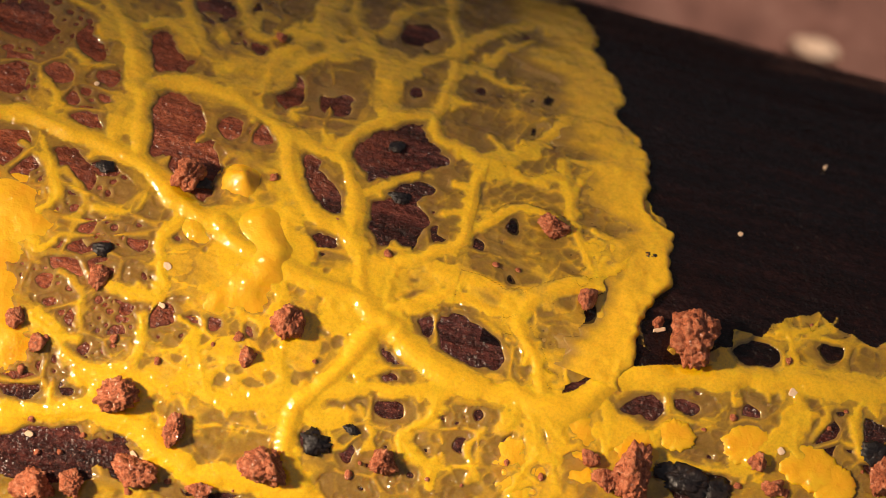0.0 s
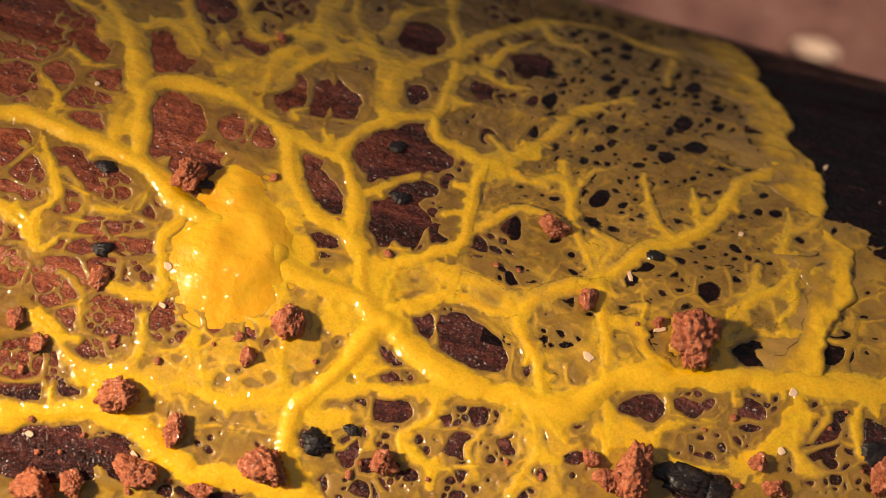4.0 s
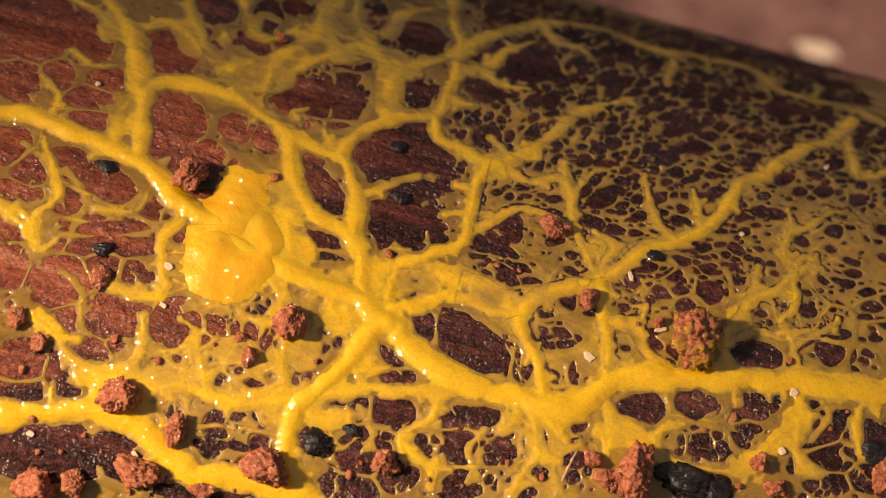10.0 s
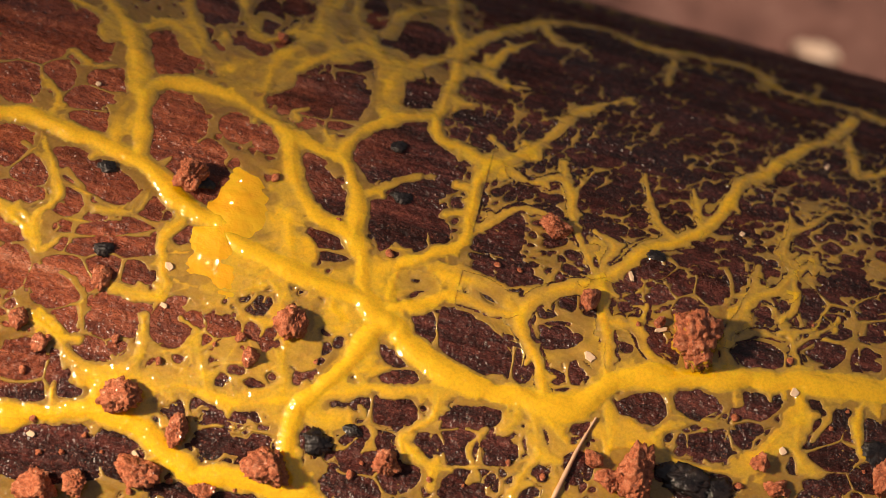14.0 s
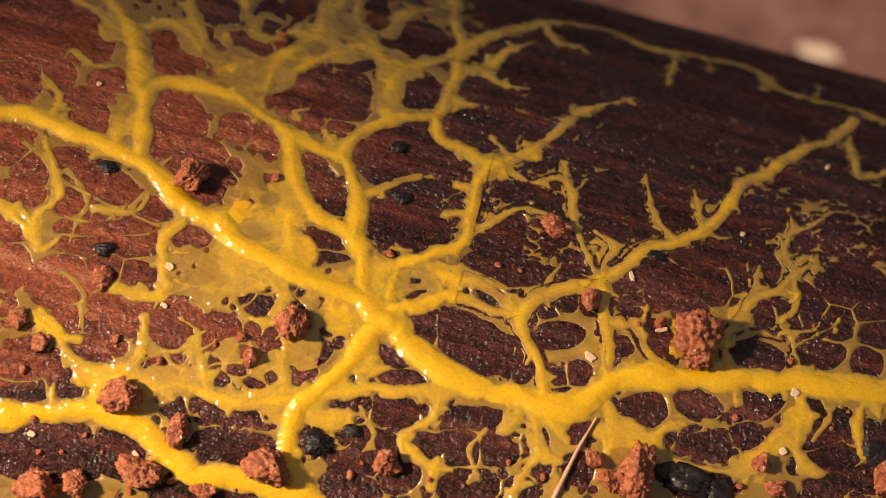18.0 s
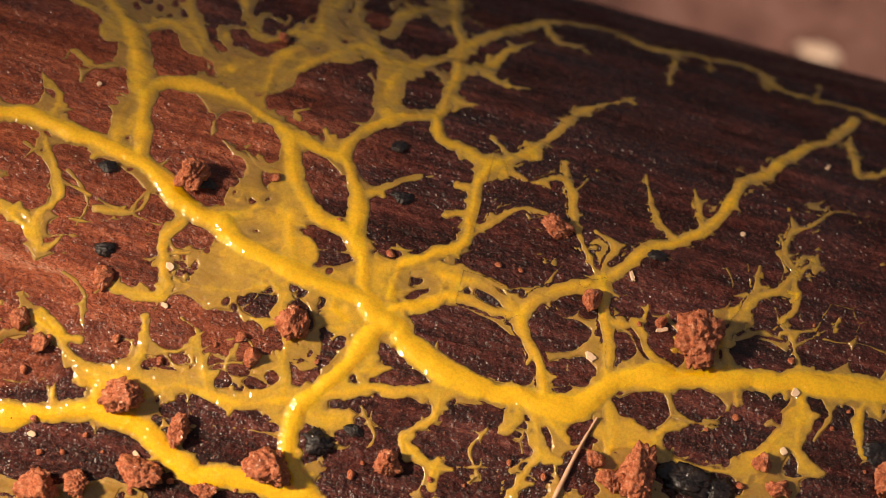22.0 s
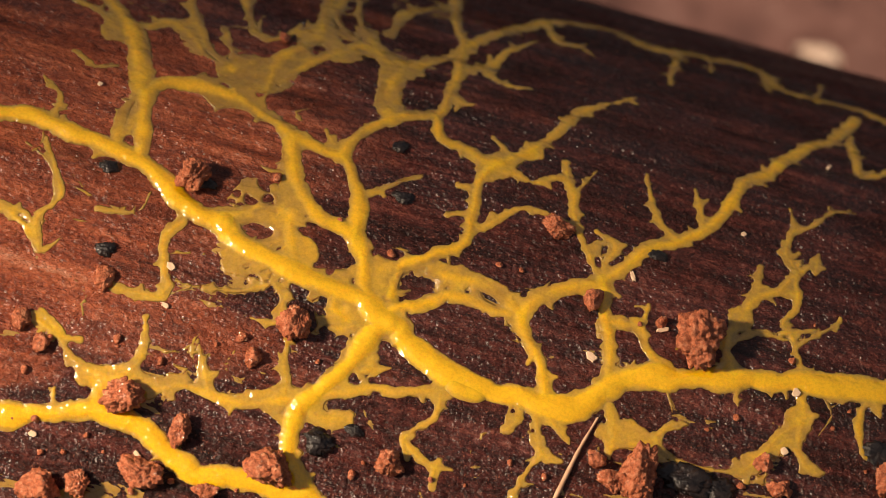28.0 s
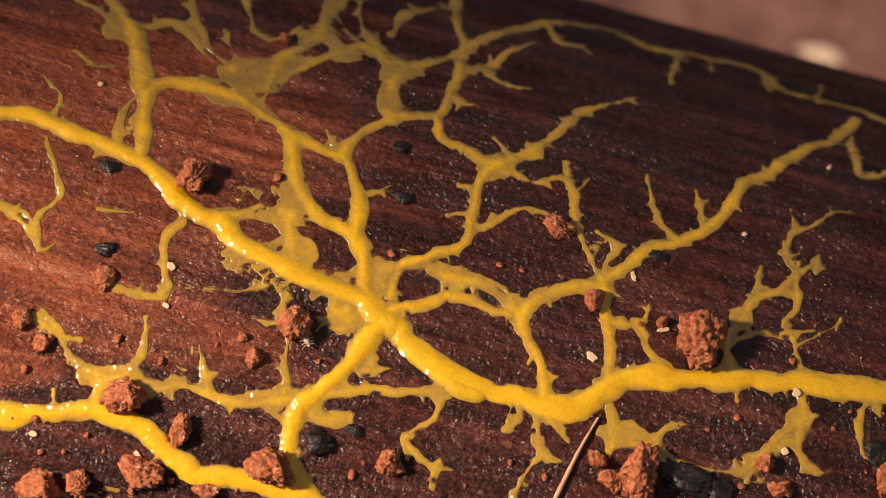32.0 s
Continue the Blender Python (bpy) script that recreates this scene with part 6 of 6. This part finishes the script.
def slab(name, length, width, thick, seed):
    """A thin, rough-edged splinter, in mm."""
    rnd = random.Random(seed)
    bm = bmesh.new()
    n = 14
    rim = [(1 + rnd.uniform(-0.18, 0.18)) for _ in range(n)]
    rings = []
    for z, k in ((-0.5, 0.92), (0.0, 1.0), (0.5, 0.86)):
        rings.append([bm.verts.new((length / 2 * k * rim[i] * math.copysign(abs(math.cos(6.2832 * i / n)) ** 0.7, math.cos(6.2832 * i / n)) * MM, width / 2 * k * rim[i] * math.copysign(abs(math.sin(6.2832 * i / n)) ** 0.7, math.sin(6.2832 * i / n)) * MM, (z * thick + rnd.uniform(-0.1, 0.1) * thick) * MM)) for i in range(n)])
    for lo, hi in zip(rings, rings[1:]):
        for i in range(n):
            bm.faces.new((lo[i], lo[(i + 1) % n], hi[(i + 1) % n], hi[i]))
    bm.faces.new(rings[0][::-1])
    bm.faces.new(rings[-1])
    me = bpy.data.meshes.new(name)
    bm.to_mesh(me)
    bm.free()
    return me


FLAKES = 0


def flake(a, b, length, width, spin, label, thick=0.16):
    global FLAKES
    FLAKES += 1
    ob = part("wood_flake", slab("wood_flake", length, width, thick, FLAKES), CHIP)
    ob.matrix_world = seat(a, b, float(relief(np.array([a]), np.array([b]))[0]) + thick * 0.6, -spin, 6, 4)
    tagged(ob, label, "wood flake", group="wood flakes")
    return ob


flake(11.21, -13.13, 0.83, 0.53, 25, 'pale flake of wood on the log')
flake(24.94, -11.93, 0.53, 0.61, 15, 'pale flake of wood on the log')
flake(-17.08, -14.64, 0.68, 0.45, 35, 'pale flake of wood on the log')
flake(24.99, -16.04, 0.53, 0.53, 45, 'pale flake of wood on the log')
flake(-22.60, -27.66, 0.53, 0.38, 15, 'pale flake of wood on the log')
flake(19.62, -0.55, 0.34, 0.34, 15, 'pale flake of wood on the log')
flake(25.04, 8.71, 0.30, 0.53, 25, 'pale flake of wood on the log')
flake(12.74, -6.43, 0.76, 0.30, 65, 'pale flake of wood on the log')
flake(-16.69, -17.29, 0.53, 0.34, 15, 'pale flake of wood on the log')
flake(-15.74, -27.22, 0.61, 0.34, 35, 'pale flake of wood on the log')
flake(-11.10, -18.11, 0.38, 0.30, 15, 'pale flake of wood on the log')
flake(-25.59, -2.56, 0.34, 0.34, 15, 'pale flake of wood on the log')
flake(15.43, -9.92, 0.98, 0.34, -25, 'pale flake of wood on the log')


def rock_coat():
    """The film climbs over the largest clod, then drains off it."""
    ob, a, b, h, rx, ry, rz, spin, seed = COATED[0]
    me = clod_mesh("coat", rx * 1.04, ry * 1.04, rz * 1.04, seed, 0.35, 5, 0)
    coat = part("coat", me, COAT, slime, "thin yellow film draped over a clod")
    MOVES.append((coat, [(t, seat(a, b, h - z, spin)) for t, z in ((0, 1.6), (3.0, 1.5), (5.0, 0.0), (9.0, 0.03), (12.0, 0.10), (16.0, 0.6), (20.0, 1.5), (32.0, 1.9))]))


rock_coat()


def wood_chip():
    ob = tagged(part("wood_chip", slab("wood_chip", 6.2, 3.0, 1.1, 77), CHIP), "pale tan wood chip lying on soil behind the log", "wood chip")
    rows = []
    for t, x, y in ((0.0, 40.1, 117.6), (8.0, 40.1, 117.2), (20.0, 40.2, 116.8), (32.0, 40.3, 116.5)):
        rows.append((t, pose(x * MM, y * MM, float(soil_height(np.array(x * MM), np.array(y * MM))) + 0.0012, 8, 6, 12)))
    MOVES.append((ob, rows))


wood_chip()


def straw():
    line = spline([(12.55, -17.1), (12.1, -18.6), (11.75, -19.9), (11.3, -22.0), (10.8, -24.4)], 0.25)
    n, ring, verts, faces = len(line), 8, [], []
    for i, (a, b) in enumerate(line):
        r = 0.07 + 0.10 * min(1.0, i / n * 1.6) + 0.012 * math.sin(i * 1.3)
        for k in range(ring):
            th = 2 * math.pi * k / ring
            verts.append(skin(a + r * math.cos(th), b, float(relief(np.array([a]), np.array([b]))[0]) + 0.16 + r * 0.8 * math.sin(th)))
    for i in range(n - 1):
        for k in range(ring):
            faces.append((i * ring + k, i * ring + (k + 1) % ring, (i + 1) * ring + (k + 1) % ring, (i + 1) * ring + k))
    faces += [tuple(range(ring)), tuple(range((n - 1) * ring, n * ring))[::-1]]
    ob = tagged(part("straw", mesh_of("straw", verts, faces), STRAW), "dry brown grass straw lying on the log", "straw")
    MOVES.append((ob, [(0.0, Matrix.Translation(DOWN * 0.4)), (8.0, Matrix.Translation(DOWN * 0.4)), (13.0, Matrix()), (CLIP, Matrix())]))


straw()


def mite():
    """A pale mite that comes out of a clod's shade at the end."""
    body = tagged(new("mite"), "tiny pale grey mite walking over the log", "mite")

    def blob(name, x, rx, ry, rz):
        bm = bmesh.new()
        bmesh.ops.create_icosphere(bm, subdivisions=3, radius=1.0)
        for v in bm.verts:
            v.co = Vector((v.co.x * rx + x, v.co.y * ry * (1 - 0.2 * v.co.x), v.co.z * rz + 0.16)) * MM
        me = bpy.data.meshes.new(name)
        bm.to_mesh(me)
        bm.free()
        me.polygons.foreach_set("use_smooth", [True] * len(me.polygons))
        part(name, me, PALE, body)

    blob("abdomen", -0.05, 0.32, 0.20, 0.14)
    blob("head", 0.33, 0.12, 0.10, 0.08)
    for side in (-1, 1):
        for k, x in enumerate((0.24, 0.10, -0.08, -0.22)):
            path = [Vector((x, 0.14 * side, 0.14)), Vector((x + 0.06 * (1.5 - k), 0.34 * side, 0.22)), Vector((x + 0.14 * (1.5 - k), 0.50 * side, 0.0))]
            verts, faces = [], []
            for p, r in zip(path, (0.03, 0.025, 0.012)):
                verts += [(p + Vector((r * math.cos(t), 0, r * math.sin(t)))) * MM for t in (0, 1.57, 3.14, 4.71)]
            for i in range(2):
                for q in range(4):
                    faces.append((i * 4 + q, i * 4 + (q + 1) % 4, i * 4 + 4 + (q + 1) % 4, i * 4 + 4 + q))
            part("leg", mesh_of("leg", verts, faces), PALE, body)
    MOVES.append((body, [(t, seat(a, b, 0.04, spin)) for t, a, b, spin in ((0.0, -8.1, -15.9, -40), (31.3, -8.1, -15.9, -40), (31.9, -7.2, -17.1, -50), (32.0, -7.14, -17.21, -55))]))


mite()


def motions():
    for ob, rows in MOVES:
        walk(ob, rows)


motions()
